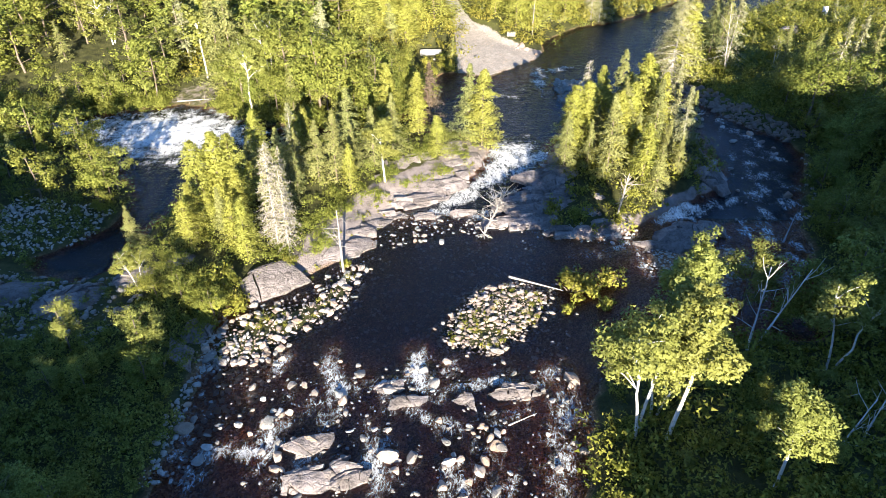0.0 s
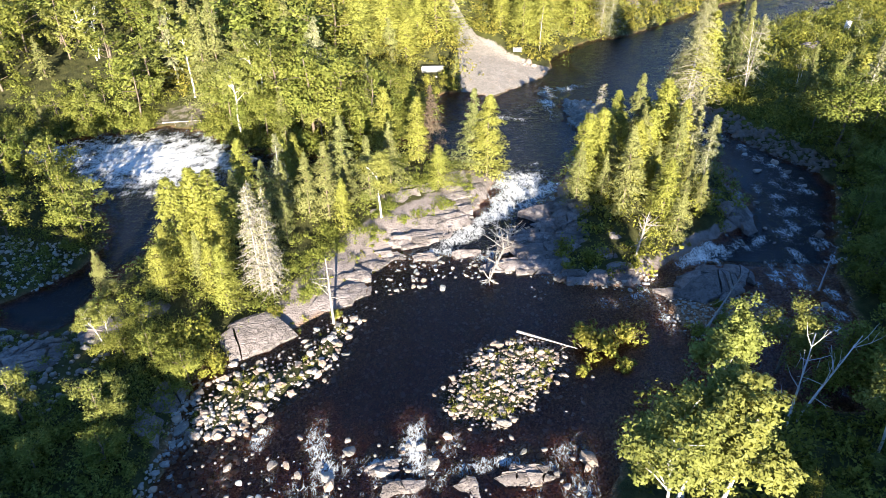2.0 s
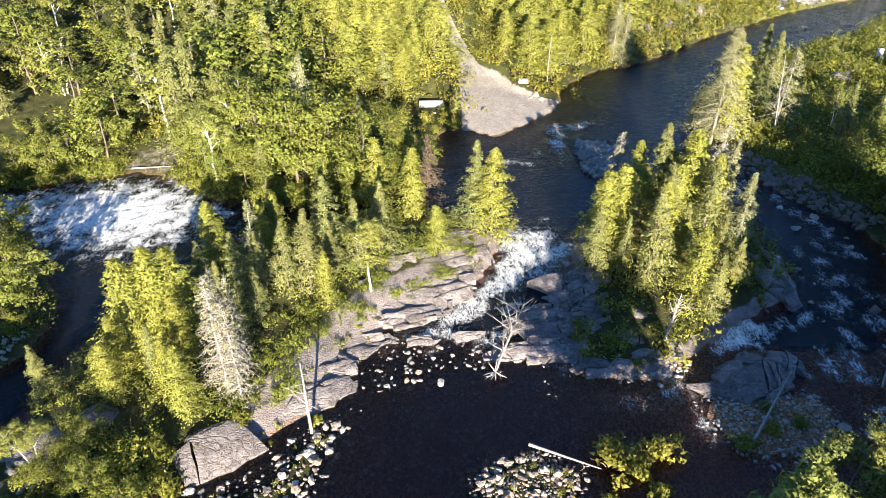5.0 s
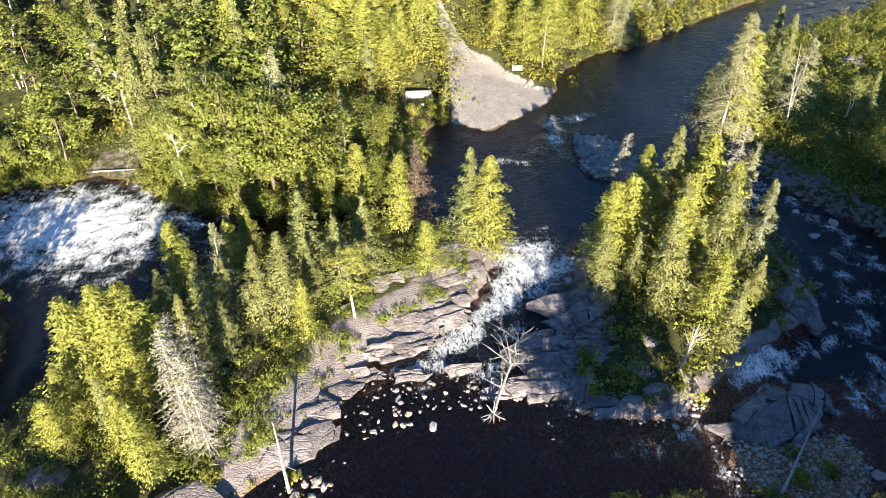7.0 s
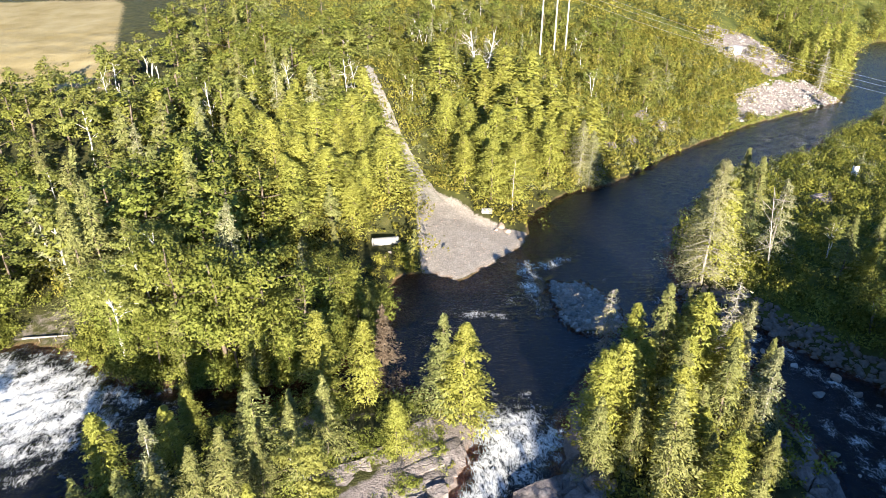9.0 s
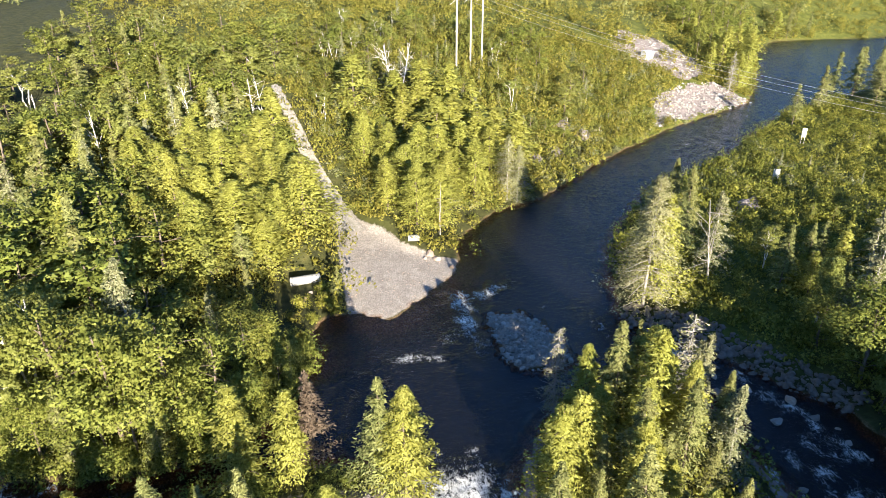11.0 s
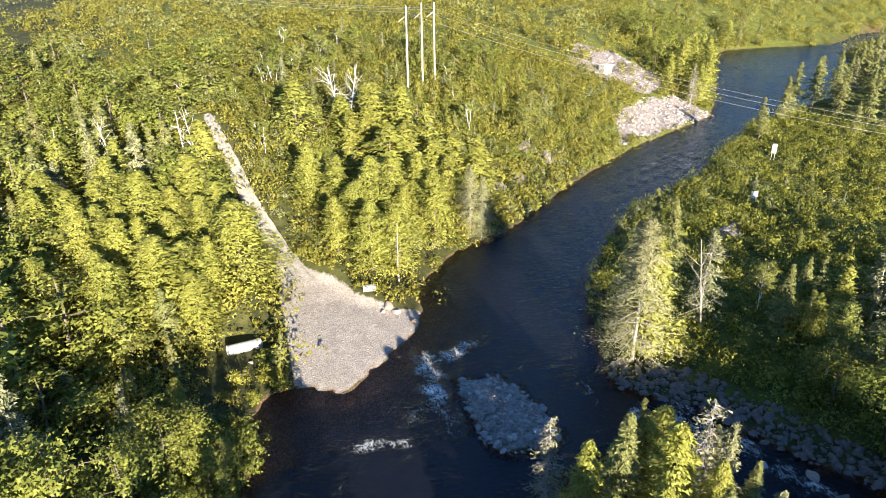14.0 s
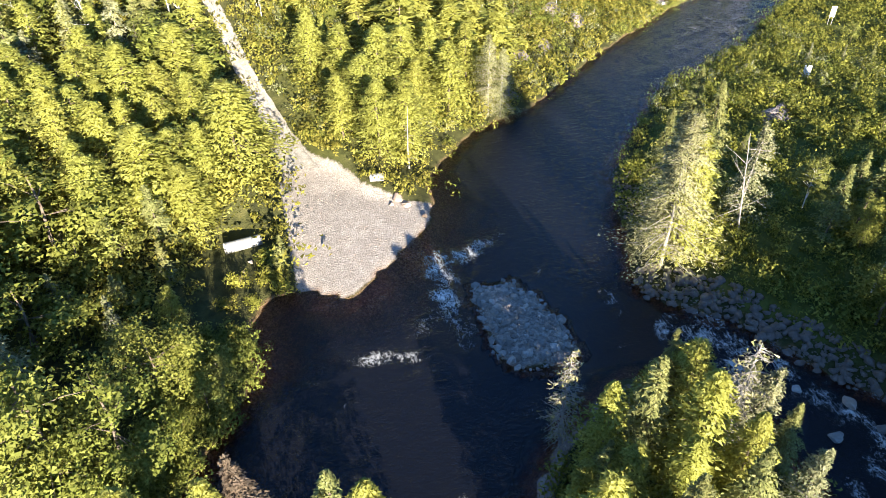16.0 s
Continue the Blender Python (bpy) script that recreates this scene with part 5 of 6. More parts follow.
for _x, _y, _s in [(12.3, 151.4, 0.75), (11.4, 150.6, 0.5), (13.4, 150.2, 0.6), (15.4, 147.4, 0.5), (-6.9, 141.6, 0.45), (-7.6, 139.8, 0.4)]:
    boulder(_x, _y, _s, None, "brownish boulder beside the gravel landing")
_mid = tagged(new("stone_bar"), "bar of pale stones in the shallow pool", "gravel bar", "", "structure")
stones(_mid, PEBBLES, spots_in(MID_BAR, 298, 31, 0.3), 0.13, 0.58, 32)
_side = tagged(new("stone_beach"), "beach of pale rounded stones beside the pool", "gravel bar", "", "structure")
stones(_side, PEBBLES + GREY_PEBBLES[:4], spots_in(SIDE_BAR, 298, 33, 0.7), 0.15, 0.72, 34)
_shoal = tagged(new("cobble_shoal"), "grey cobble shoal in the dark river", "gravel bar", "", "structure")
stones(_shoal, GREY_PEBBLES, spots_in(SHOAL, 298, 35, 0.6), 0.24, 0.78, 36)
loose_stones("shoal_cobbles", "small grey cobbles of the shoal", spots_in(SHOAL, 1100, 37, 1.1), 0.09, 0.34, 38, STONE_GREY)
loose_stones("bar_pebbles", "small pale stones between the larger ones", spots_in(MID_BAR, 1500, 39, 0.8) + spots_in(SIDE_BAR, 700, 40, 1.6), 0.07, 0.30, 41, STONE)
RUBBLE = [(36.8, 127.4), (44.5, 120.5), (50.5, 110.5), (54.6, 105.5), (57, 106.5), (53, 114), (48, 122), (44, 127.5), (38.5, 130.5)]
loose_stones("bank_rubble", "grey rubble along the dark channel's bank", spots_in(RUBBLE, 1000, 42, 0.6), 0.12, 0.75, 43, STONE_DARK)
loose_stones("pond_stones", "grey stones strewn beside the still pond", spots_in([(-66, 50), (-38, 51), (-35, 63), (-66, 65)], 900, 56), 0.1, 0.55, 57, STONE_GREY)
loose_stones("islet_cobbles", "shaded grey cobbles of a low islet between channels", spots_in(ISLET, 700, 58, 0.6), 0.08, 0.34, 59, STONE_GREY)
loose_stones("flat_stones", "grey stones of the flat beside the pond", spots_in([(-66, 66), (-55, 67.5), (-49, 73), (-48.5, 79), (-62, 80)], 800, 60), 0.1, 0.42, 61, STONE_GREY)
loose_stones("bed_stones", "brown stones under the shallow pool", spots_in([(-24, 50), (-11, 76), (10, 75), (14, 60), (11, 50), (-10, 51)], 1300, 44), 0.10, 0.42, 45, STONE, 0.05)
loose_stones("shore_stones", "stones along the shaded shores", spots_in([(-27, 35), (-21, 37), (-19, 46), (-20, 54), (-27, 56)], 620, 46) + spots_in([(10.5, 76), (22, 74.5), (25, 79), (12, 78)], 160, 47) + spots_in([(44, 82), (50, 82), (56, 100), (52, 104)], 160, 48) + spots_in([(-62, 66), (-70, 66), (-66, 78), (-56, 78)], 260, 49), 0.1, 0.5, 50, STONE_GREY)
loose_stones("spit_gravel", "pinkish gravel spit along the far side of the channel", spots_in([(41.2, 141.0), (42.6, 148), (44.4, 155), (46, 153.5), (44.8, 146.5), (43.2, 140.5)], 260, 62, 0.3), 0.1, 0.4, 63, STONE)
loose_stones("cut_rubble", "pale broken stone on the far bank", spots_in(CUTS[1], 900, 51, 0.5) + spots_in(CUTS[0], 500, 55), 0.15, 0.7, 52, STONE_GREY)
loose_stones("beach_pebbles", "pale pebbles scattered over the gravel landing", spots_in(BEACH, 900, 53, 0.4), 0.03, 0.13, 54, STONE)
HILL_ROCKS = [(34.4, 192.2, 5.0, 3.4, 2.6, 20), (41.2, 191.0, 3.6, 2.6, 2.0, 40), (47.4, 195.4, 4.0, 2.8, 2.2, 30), (54.2, 209.6, 3.4, 2.6, 2.2, 25), (58.2, 206.6, 4.4, 3.0, 2.4, 35), (36.0, 179.0, 3.6, 2.4, 1.6, 30), (74.0, 159.4, 4.6, 3.2, 1.8, -10), (77.4, 161.6, 3.0, 2.2, 1.3, 15)]
for _i, (_x, _y, _l, _w, _h, _t) in enumerate(HILL_ROCKS):
    ledge("rock_outcrop", _x, _y, _l, _w, _h, _t, 1.7 * _i + 400, 0.2, "pale weathered rock outcrop on the shrubby slope", z=gz(_x, _y) - 0.2, slab=1.8, dome=0.5, layer=1.1)


# ---- track ----
def gravel_track(line, widths):
    """Packed gravel with two wheel ruts and a low crown."""
    line, steps = np.array(line, float), 90
    s = np.linspace(0, len(line) - 1, steps)
    k = np.arange(len(line))
    path = np.column_stack([np.interp(s, k, line[:, 0]), np.interp(s, k, line[:, 1])])
    for _ in range(12):
        path[1:-1] = (path[:-2] + 2 * path[1:-1] + path[2:]) / 4
    t = unit(np.gradient(path, axis=0))
    side = np.column_stack([t[:, 1], -t[:, 0]])
    half = np.interp(s, k, widths)[:, None] / 2 * (1 + 0.06 * np.sin(s * 7.0)[:, None] + 0.04 * np.sin(s * 17.0)[:, None])
    across = np.linspace(-1, 1, 15)
    px = path[:, 0:1] + side[:, 0:1] * half * across
    py = path[:, 1:2] + side[:, 1:2] * half * across
    rut = np.exp(-((np.abs(across) - 0.5) / 0.16) ** 2)
    mid = np.array([gz(x, y) for x, y in path])
    for _ in range(6):
        mid[1:-1] = (mid[:-2] + 2 * mid[1:-1] + mid[2:]) / 4
    z = mid[:, None] + 0.22 - 0.09 * rut - 0.30 * np.abs(across) ** 5
    i = np.arange(steps * 15).reshape(steps, 15)
    quads = np.stack([i[:-1, :-1], i[:-1, 1:], i[1:, 1:], i[1:, :-1]], -1).reshape(-1, 4)
    mesh = quad_mesh("gravel_track", np.stack([px, py, z], -1).reshape(-1, 3), quads)
    mesh.attributes.new("rut", "FLOAT", "POINT").data.foreach_set("value", np.tile(rut, steps).astype(np.float32))
    mesh.polygons.foreach_set("use_smooth", np.ones(len(mesh.polygons), bool))
    m = Mat("packed_track_gravel")
    bw = m.tree.nodes.new("ShaderNodeRGBToBW")
    m.link(m.voronoi(6.5, out="Color"), bw.inputs[0])
    c = m.ramp(bw.outputs[0], [(0.1, (0.20, 0.18, 0.155)), (0.6, (0.31, 0.285, 0.25)), (0.95, (0.43, 0.40, 0.36))])
    c = m.mix(m.math("MULTIPLY", m.attr("rut"), 0.5), c, (0.40, 0.365, 0.32))
    c = m.mix(m.ramp(m.noise(0.9, 6, 0.7), [(0.45, (0, 0, 0)), (0.7, (0.6, 0.6, 0.6))]), c, (0.17, 0.16, 0.09))
    mesh_thing("track", mesh, m.finish(c, 0.9, m.bump(m.noise(4.0, 6), 0.6, 0.1), 0.2), None, "pale gravel track with wheel ruts up the slope", "track", "structure")


gravel_track(TRACK, [6.5, 5.0, 3.9, 3.4, 3.1, 2.8, 2.5, 1.7])


# ---- undergrowth ----
def thicket(name, label, count, region, seed, sizes, per, leaf, material, where):
    rng = np.random.default_rng(seed)
    x0, x1, y0, y1 = region
    px, py = rng.uniform(x0, x1, count * 6), rng.uniform(y0, y1, count * 6)
    ok = where(px, py, rng)
    px, py = px[ok][:count], py[ok][:count]
    got = [[] for _ in range(6)]
    for x, y in zip(px, py):
        s = sizes[0] + (sizes[1] - sizes[0]) * rng.random() ** 1.6
        bits = bush_cards(rng, 6, int(per * 1.9), s * rng.uniform(0.9, 1.3), s * rng.uniform(0.9, 1.5), leaf * 0.54 * (0.75 + 0.25 * s))
        bits = (bits[0] + [x, y, gz(x, y) - 0.1], *bits[1:])
        for store, b in zip(got, bits):
            store.append(b)
    return mesh_thing(name, leafage(name, *(np.concatenate(b) for b in got)), LEAF[material], None, label, "undergrowth", "stuff")


def on_land(px, py, rng, margin=0.6):
    ok = river_distance(px, py) > margin
    ok &= shape_distance(px, py, BEACH) > 0.4
    ok &= line_distance(px, py, TRACK) > 2.0
    cut = np.minimum(shape_distance(px, py, CUTS[0]), shape_distance(px, py, CUTS[1]))
    ok &= ~inside(px, py, BARE_BANK)
    ok &= ~((np.abs(px + 8.2) < 3.6) & (py > 130) & (py < 148.5))
    return ok & ((cut > 0.5) | (rng.random(px.shape) < 0.05))


def west_low(px, py, rng):
    return on_land(px, py, rng, 0.3) & ~((py > 57) & (py < 103) & (px > -21) & (px < 6)) & ~((px > -64) & (px < -36) & (py < 66) & (py > 54)) | (on_land(px, py, rng, 2.5) & (py > 57) & (py < 103) & (px > -36) & (px < 3) & (rng.random(px.shape) < 0.6) & (river_distance(px, py) > np.where(px > -13, 6.0, 3.0)))


def north_slope(px, py, rng):
    return on_land(px, py, rng, 0.1) & (py > 128)


def east_low(px, py, rng):
    return on_land(px, py, rng, 0.6) & ~inside(px, py, RUBBLE)


thicket("undergrowth", "low green undergrowth below the western trees", 2000, (-92, 12, 14, 130), 61, (0.6, 1.8), 10, 0.22, "maple", west_low)
thicket("undergrowth", "weeds and low shrubs above the bedrock ledges", 420, (-24, 6, 66, 104), 76, (0.35, 1.3), 12, 0.17, "maple", lambda a, b, r: (river_distance(a, b) > 2.0) & (wobble(a, b, 0.55, 6.0) > 0.12) & (river_distance(a, b) < 10))
thicket("undergrowth", "dark green shrubs over the northern slope", 900, (-10, 100, 165, 262), 77, (0.9, 3.0), 11, 0.27, "maple", north_slope)
thicket("undergrowth", "pale grey-green shrubs over the northern slope", 700, (-10, 100, 165, 262), 78, (0.8, 2.6), 11, 0.25, "grey", north_slope)
thicket("undergrowth", "dense sunlit shrubs over the northern slope", 2700, (-60, 135, 128, 262), 62, (1.0, 4.2), 11, 0.31, "shrub", lambda a, b, r: north_slope(a, b, r) & (line_distance(a, b, NORTH_BANK) < line_distance(a, b, EAST_BANK)))
thicket("undergrowth", "shrubs and weeds over the eastern bank", 4600, (12, 150, 30, 240), 63, (0.8, 2.8), 9, 0.31, "shrub", lambda a, b, r: east_low(a, b, r) & (line_distance(a, b, NORTH_BANK) > line_distance(a, b, EAST_BANK)))
thicket("undergrowth", "dark shaded shrubs below the western bank", 760, (-62, -25, 20, 64), 69, (0.6, 1.9), 12, 0.22, "maple", lambda a, b, r: on_land(a, b, r, 0.4) & ((b < 51) | (a > -36)))
thicket("undergrowth", "leafy shrubs hanging over the water's edge", 900, (-100, -5, 104, 136), 74, (0.7, 2.0), 10, 0.25, "maple", lambda a, b, r: (line_distance(a, b, NORTH_BANK) < 4.5) & (river_distance(a, b) > -0.2) & ~inside(a, b, BARE_BANK) & ~((np.abs(a + 8.2) < 3.8) & (b > 130)))
thicket("undergrowth", "scattered weeds between grey stones beside the pond", 170, (-66, -36, 50, 64), 79, (0.3, 0.9), 12, 0.16, "maple", lambda a, b, r: on_land(a, b, r, 0.4))
thicket("undergrowth", "shrubs below the birches", 420, (12, 50, 20, 60), 70, (0.6, 1.8), 12, 0.22, "shrub", lambda a, b, r: on_land(a, b, r, 0.4))
thicket("far_shrubs", "distant shrubs and low trees", 3600, (-90, 430, 255, 520), 64, (1.6, 5.5), 12, 0.34, "shrub", lambda a, b, r: (river_distance(a, b) > 2) & ~((a < -70) & (b < 320)))
thicket("far_woods", "distant woods behind the river", 500, (-140, 330, 300, 520), 65, (3.0, 6.5), 14, 0.34, "spruce", lambda a, b, r: (river_distance(a, b) > 4) & ~((a < -70) & (b < 330)))
thicket("far_meadow", "far field of dry yellow grass", 900, (-40, 95, 232, 330), 68, (0.6, 1.2), 8, 0.4, "grass", lambda a, b, r: (river_distance(a, b) > 14) & (wobble(a, b, 0.05, 4.0) > -0.1))
thicket("ledge_weeds", "tufts of yellow-green weeds among the rocks", 120, (-30, 34, 55, 100), 66, (0.2, 0.55), 9, 0.16, "grass", lambda a, b, r: ((river_distance(a, b) > -1.5) & (river_distance(a, b) < 3)) | (shape_distance(a, b, MID_BAR) < -0.5) & (r.random(a.shape) < 0.2))
thicket("bar_weeds", "green tufts growing between bar stones", 75, (-26, 12, 50, 68), 80, (0.25, 0.6), 10, 0.15, "shrub", lambda a, b, r: (shape_distance(a, b, MID_BAR) < -0.6) | (shape_distance(a, b, SIDE_BAR) < -0.4) & (r.random(a.shape) < 0.5))
thicket("bank_grass", "dry yellow grass along the far water's edge", 260, (26, 110, 168, 232), 67, (0.4, 0.9), 8, 0.2, "grass", lambda a, b, r: (line_distance(a, b, NORTH_BANK) < 2.2) & (river_distance(a, b) > 0.2))
for _x, _y, _s in [(13.8, 64.6, 2.3), (15.8, 64.4, 1.9), (18.4, 66.0, 1.6), (26.6, 67.6, 1.0), (29.4, 69.4, 0.9), (32.4, 70.2, 0.9), (30.2, 72.2, 0.7), (-27.6, 58.6, 1.9), (-29.8, 60.4, 1.7), (13.0, 61.0, 0.8), (17.5, 62.0, 1.1), (-5.0, 141.5, 1.6), (-4.5, 137.5, 1.4), (-3.4, 136.4, 1.0), (-6.4, 134.2, 1.0), (-8.2, 137.2, 1.1), (-9.2, 133.4, 1.0), (-6.2, 149.0, 0.9), (21.5, 132.5, 0.6), (-27.6, 62.5, 1.6), (-25, 59.5, 1.4), (-14, 68.3, 0.8), (13, 83, 0.9), (16, 80, 1.0), (9, 88.5, 0.5), (-21, 67.5, 1.0)]:
    plant_bush(_x, _y, _s)


# ---- things ----
def bare_trunk(name, label, base, top, r, branches, seed, material=BARK_DEAD, bend=0.4, roots=0):
    """A bleached trunk, leaning, with broken forked branches."""
    rng = np.random.default_rng(seed)
    base, top = np.array(base, float), np.array(top, float)
    s = np.linspace(0, 1, 8)[:, None]
    path = base * (1 - s) + top * s + np.cumsum(rng.normal(0, 0.06 * bend, (8, 3)), 0) * [[1, 1, 0]]
    length = np.linalg.norm(top - base)
    pieces = [tube(path - base, np.linspace(r, r * 0.3, 8), 8)]
    for _ in range(branches):
        k = rng.uniform(0.35, 0.95)
        p = (path - base)[int(k * 7)]
        d = unit(rng.normal(0, 1, 3) + unit(top - base) * 0.8)
        e = p + unit(d + [0, 0, 0.5 if top[2] - base[2] > 4 else 0.0]) * length * rng.uniform(0.12, 0.40)
        m = (p + e) / 2 + rng.normal(0, 0.12, 3)
        pieces.append(tube([p, m, e], [r * 0.30, r * 0.19, r * 0.06], 5))
        f = m + unit(d + rng.normal(0, 0.8, 3)) * length * 0.12
        pieces.append(tube([m, (m + f) / 2, f], [r * 0.16, r * 0.11, r * 0.04], 4))
    for _ in range(roots):
        d = unit(rng.normal(0, 1, 3) - unit(top - base) * 0.5 + [0, 0, 0.25])
        e = d * rng.uniform(0.7, 1.7)
        m = e * 0.5 + rng.normal(0, 0.12, 3)
        pieces.append(tube([d * 0.02, m, e], [r * 0.5, r * 0.3, r * 0.07], 5))
    ob = mesh_thing(name, joined(name, pieces, True), material, None, label, "dead tree")
    ob.matrix_world = Matrix.Translation(base)
    return ob


bare_trunk("fallen_log", "pale bare log lying on the stone bar", (6.4, 66.3, 0.55), (12.8, 63.9, 0.5), 0.17, 1, 1, bend=0.15)
bare_trunk("driftwood", "stranded driftwood tree with spreading grey roots", (3.4, 75.6, 0.6), (6.9, 85.4, 1.9), 0.19, 44, 2, roots=18)
bare_trunk("driftwood", "grey driftwood stick in the rapids", (5.5, 43.3, 0.35), (8.2, 44.8, 0.45), 0.09, 1, 3, bend=0.1)
bare_trunk("fallen_log", "pale fallen trunk lying on the eroded bank", (-54.5, 118.6, gz(-54.5, 118.6) + 0.2), (-46.8, 118.0, gz(-46.8, 118.0) + 0.4), 0.16, 4, 35, bend=0.3)
bare_trunk("fallen_log", "bare fallen trunk leaning out over the water", (-33.6, 113.0, gz(-33.6, 113.0) + 1.2), (-38.6, 109.6, 1.0), 0.14, 6, 36, bend=0.3)
bare_trunk("driftwood", "pale drift log stranded across a shaded islet", (27.0, 67.2, 0.5), (33.4, 75.6, 2.2), 0.17, 5, 31, bend=0.2)
bare_trunk("driftwood", "grey drift stick lying on islet cobbles", (28.6, 66.6, 0.45), (32.6, 67.8, 0.5), 0.09, 2, 32, bend=0.2)
bare_trunk("driftwood", "thin grey drift stick beside the channel", (34.2, 67.4, 0.4), (40.4, 66.6, 0.6), 0.08, 2, 33, bend=0.3)
bare_trunk("driftwood", "pale bare log leaning over bank stones", (42.6, 75.2, 0.8), (46.0, 80.6, 1.8), 0.12, 2, 34, bend=0.2)
bare_trunk("dead_snag", "bleached bare snag standing on the stone beach", (-14.1, 66.9, 0.2), (-14.3, 67.2, 9.0), 0.17, 6, 4, bend=0.3)
bare_trunk("dead_snag", "pale broken snag on the rocky island", (22.0, 80.8, 1.2), (22.8, 81.4, 7.2), 0.17, 22, 5, bend=0.2)
bare_trunk("dead_birch", "bleached forked dead birch beside the channel", (30.6, 53.4, 1.2), (32.2, 57.0, 9.6), 0.15, 9, 6, BARK_WHITE)
bare_trunk("dead_birch", "bleached leaning dead birch beside the channel", (31.8, 54.2, 1.2), (36.6, 57.4, 9.4), 0.14, 9, 7, BARK_WHITE)
bare_trunk("dead_birch", "white leaning dead birch in the shade", (34.4, 39.2, 1.4), (37.0, 41.6, 9.0), 0.13, 8, 8, BARK_WHITE)
bare_trunk("dead_birch", "white leaning dead birch in the shade", (31.6, 38.2, 1.4), (35.4, 40.6, 8.2), 0.12, 7, 9, BARK_WHITE)
bare_trunk("dead_tree", "white forked dead tree on the slope", (11.4, 206.5, gz(11.4, 206.5) - 0.2), (9.6, 207, gz(11.4, 206.5) + 12), 0.2, 26, 10, BARK_WHITE)
bare_trunk("dead_tree", "white forked dead tree on the slope", (13.2, 206.8, gz(13.2, 206.8) - 0.2), (15.4, 207, gz(13.2, 206.8) + 11.5), 0.18, 24, 11, BARK_WHITE)
bare_trunk("dead_snag", "leaning grey snag among the bank trees", (51.6, 132.8, gz(51.6, 132.8)), (50.6, 134.6, gz(51.6, 132.8) + 13), 0.12, 16, 12)
for _k, (_x, _y) in enumerate([(-16, 192), (-19, 196), (-62, 176), (-66, 182), (-57, 186), (-38, 186), (-30, 190), (-44, 176)]):
    bare_trunk("dead_birch", "white leaning dead birch above the woods", (_x, _y, gz(_x, _y)), (_x - 1.5 + _k % 3, _y + 1, gz(_x, _y) + 11.5), 0.13, 11, 20 + _k, BARK_WHITE)


def plain(name, color, rough=0.6, metal=0.0, scale=3.0, vary=0.35):
    m = Mat(name)
    dark = tuple(c * (1 - vary) for c in color)
    c = m.ramp(m.noise(scale, 6, 0.65), [(0.35, dark), (0.6, color)])
    m.bsdf.inputs["Metallic"].default_value = metal
    return m.finish(c, rough, m.bump(m.noise(scale * 5, 4), 0.25, 0.02), 0.4)


PIPE = plain("weathered_white_pipe", (0.34, 0.335, 0.32), 0.5, 0.0, 1.5, 0.3)
POLE = plain("grey_utility_pole", (0.55, 0.51, 0.46), 0.85, 0.0, 2.0, 0.3)
WIRE = plain("aluminium_wire", (0.55, 0.55, 0.53), 0.4, 0.6)
BOARD = plain("white_painted_board", (0.62, 0.62, 0.60), 0.6, 0.0, 2.0, 0.2)


def pipe(x, y, z, length, radius, turn, tip, label):
    """A broken culvert pipe: ribbed outer and inner walls with a rim."""
    root = tagged(new("culvert_pipe"), label, "pipe")
    root.matrix_world = pose(x, y, z, 0, tip, turn)
    rings, sides = 26, 20
    pieces = []
    for r, rib in ((radius, 0.02), (radius * 0.94, 0.02)):
        xs = np.linspace(-length / 2, length / 2, rings)
        path = np.column_stack([xs, np.zeros(rings), np.zeros(rings)])
        pieces.append(tube(path, r + rib * np.cos(np.arange(rings) * np.pi), sides))
    mesh_thing("barrel", joined("barrel", pieces, True), PIPE, root)
    for end in (-1, 1):
        a = np.arange(sides + 1) * 2 * np.pi / sides
        hoop = np.column_stack([np.full(sides + 1, end * length / 2), np.cos(a) * radius * 0.98, np.sin(a) * radius * 0.98])
        mesh_thing("rim", joined("rim", [tube(hoop, np.full(sides + 1, radius * 0.06), 6)], True), PIPE, root)
    return root


pipe(-7.8, 144.8, gz(-7.8, 144.8) + 0.55, 4.4, 0.7, 20, 5, "broken white culvert pipe at the landing's edge")
pipe(10.1, 155.0, gz(10.1, 155.0) + 0.35, 1.8, 0.55, -12, -4, "short white culvert piece by the water")


def power_pole(x, y, tall):
    z = gz(x, y)
    root = tagged(new("power_pole"), "tall weathered grey wooden power line pole", "pole", "power line poles")
    root.matrix_world = pose(x, y, z)
    mesh_thing("shaft", joined("shaft", [tube([[0, 0, -1], [0, 0, tall / 2], [0, 0, tall]], [0.24, 0.21, 0.17], 10)], True), POLE, root)
    mesh_thing("cap", joined("cap", [tube([[0, 0, tall - 0.02], [0, 0, tall + 0.05], [0, 0, tall + 0.12]], [0.18, 0.17, 0.02], 10)], True), POLE, root)
    mesh_thing("brace", joined("brace", [tube([[0, 0, tall - 2.0], [-0.9, 0, tall - 2.7], [-1.8, 0, tall - 3.4]], [0.07, 0.07, 0.06], 6)]), POLE, root)
    mesh_thing("insulator", joined("insulator", [tube([[0, 0.25, tall - 1.9], [0, 0.25, tall - 1.6], [0, 0.25, tall - 1.3]], [0.09, 0.12, 0.07], 8)]), BOARD, root)
    return z + tall - 1.4


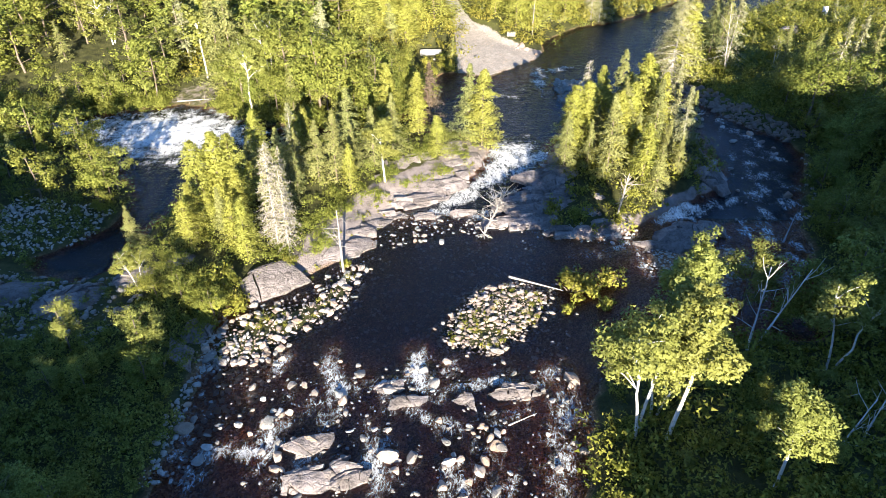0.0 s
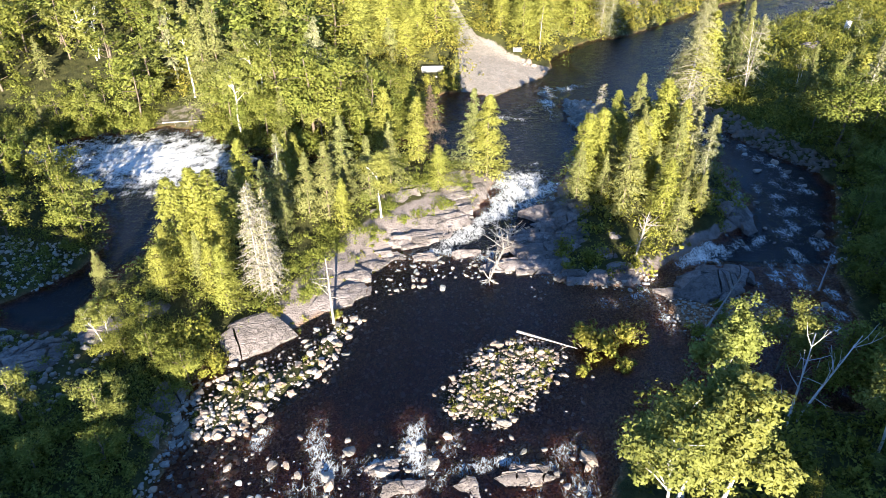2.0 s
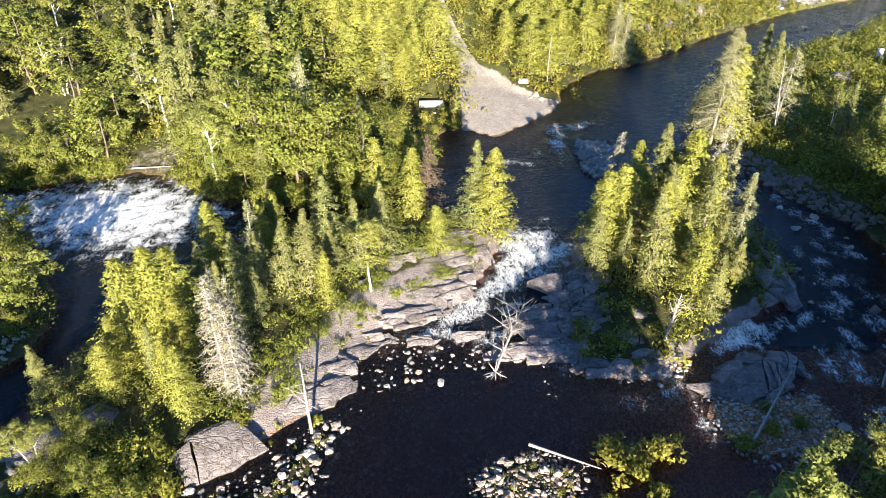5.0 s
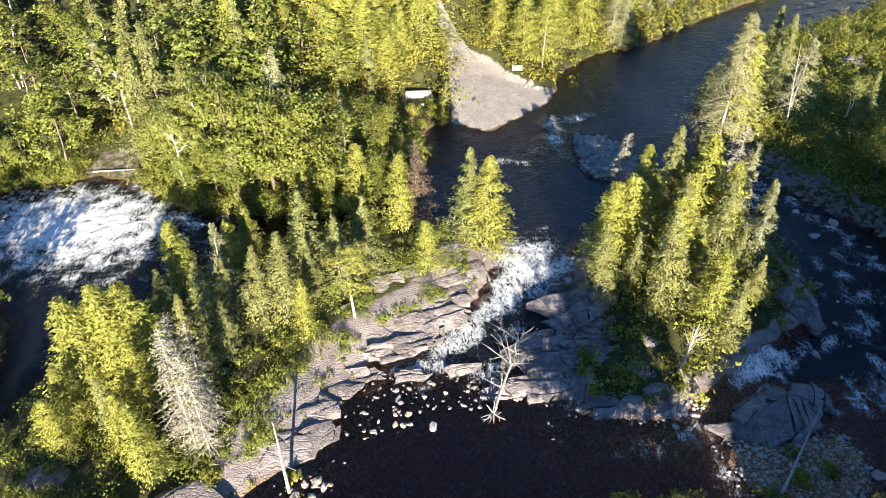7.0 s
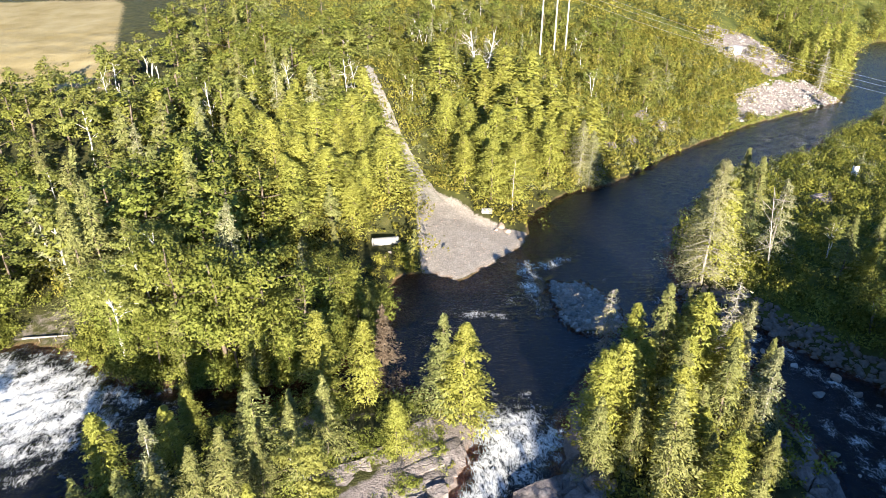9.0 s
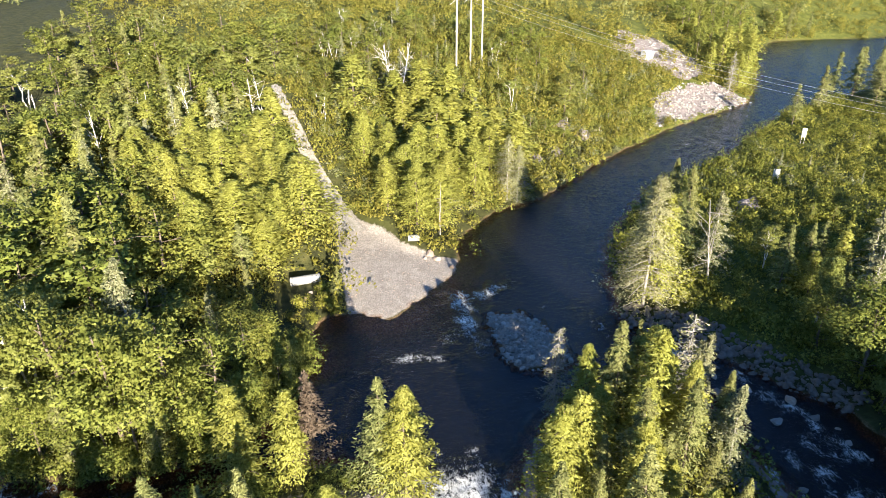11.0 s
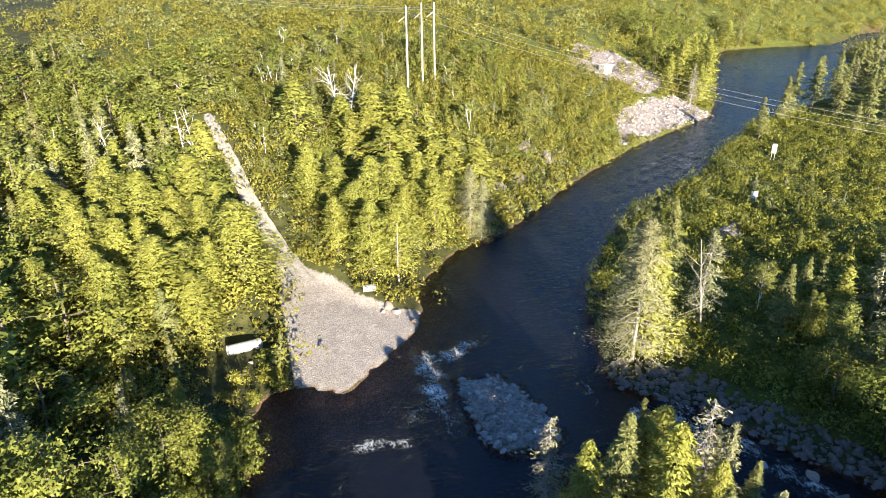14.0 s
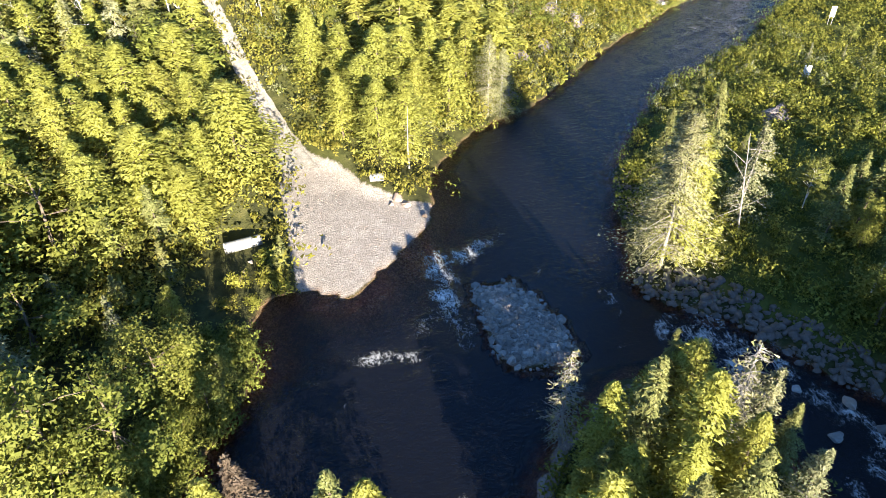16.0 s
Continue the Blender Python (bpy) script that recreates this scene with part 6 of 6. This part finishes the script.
WIRE_EAST = (120, -90, 14.0)
POLES = [(29.7, 227.2), (34.1, 231.0), (37.9, 234.4)]
_tops = [power_pole(_x, _y, 19.5) for _x, _y in POLES]
for _x, _y in POLES:
    power_pole(_x + WIRE_EAST[0], _y + WIRE_EAST[1], WIRE_EAST[2] + 1.4 - gz(_x + WIRE_EAST[0], _y + WIRE_EAST[1]))
for (_x, _y), _z in zip(POLES, _tops):
    for _end, _ez in (((_x + WIRE_EAST[0], _y + WIRE_EAST[1]), WIRE_EAST[2]), ((_x - 120, _y + 90), 44.0)):
        _s = np.linspace(0, 1, 25)
        _path = np.column_stack([_x + (_end[0] - _x) * _s, _y + (_end[1] - _y) * _s, _z + (_ez - _z) * _s - (19.0 if _ez < 20 else 9.0) * _s * (1 - _s)])
        mesh_thing("power_line", joined("power_line", [tube(_path, np.full(25, 0.024), 5)]), WIRE, None, "thin bare overhead power line wire", "power line", "", "power lines")


def board_sign(x, y, w, h, turn):
    root = tagged(new("sign_board"), "blank white board on two posts in the shrubs", "sign")
    root.matrix_world = pose(x, y, gz(x, y), 0, 0, turn)
    bm = bmesh.new()
    bmesh.ops.create_cube(bm, size=1, matrix=Matrix.Translation((0, 0, 1.6 + h / 2)) @ Matrix.Diagonal((w, 0.06, h, 1)))
    bmesh.ops.bevel(bm, geom=bm.edges[:], offset=0.015, segments=1)
    part("panel", bm, BOARD, root)
    for s in (-1, 1):
        bm = bmesh.new()
        bmesh.ops.create_cone(bm, segments=8, radius1=0.06, radius2=0.05, depth=2.6, cap_ends=True, matrix=Matrix.Translation((s * w * 0.35, 0.08, 1.2)))
        part("post", bm, POLE, root)


board_sign(86.2, 170.0, 1.2, 1.6, -20)
board_sign(110.5, 196.0, 1.0, 2.2, -25)


def utility_shed(x, y):
    root = tagged(new("utility_shed"), "small white metal shed on the rocky cut", "shed")
    root.matrix_world = pose(x, y, gz(x, y), 0, 0, 20)
    for name, size, at in (("wall", (3.2, 2.4, 2.3), (0, 0, 1.15)), ("roof", (3.6, 2.8, 0.16), (0, 0, 2.38)), ("door", (0.9, 0.05, 1.9), (-0.6, -1.22, 0.98))):
        bm = bmesh.new()
        bmesh.ops.create_cube(bm, size=1, matrix=Matrix.Translation(at) @ Matrix.Diagonal((*size, 1)))
        bmesh.ops.bevel(bm, geom=bm.edges[:], offset=0.02, segments=1)
        piece = part(name, bm, BOARD, root)
        if name == "door":
            bm = bmesh.new()
            bmesh.ops.create_cone(bm, segments=8, radius1=0.03, radius2=0.03, depth=0.16, cap_ends=True, matrix=Matrix.Translation((-0.25, -1.27, 1.0)))
            part("handle", bm, POLE, piece, "grey metal door handle")


utility_shed(97.0, 259.0)
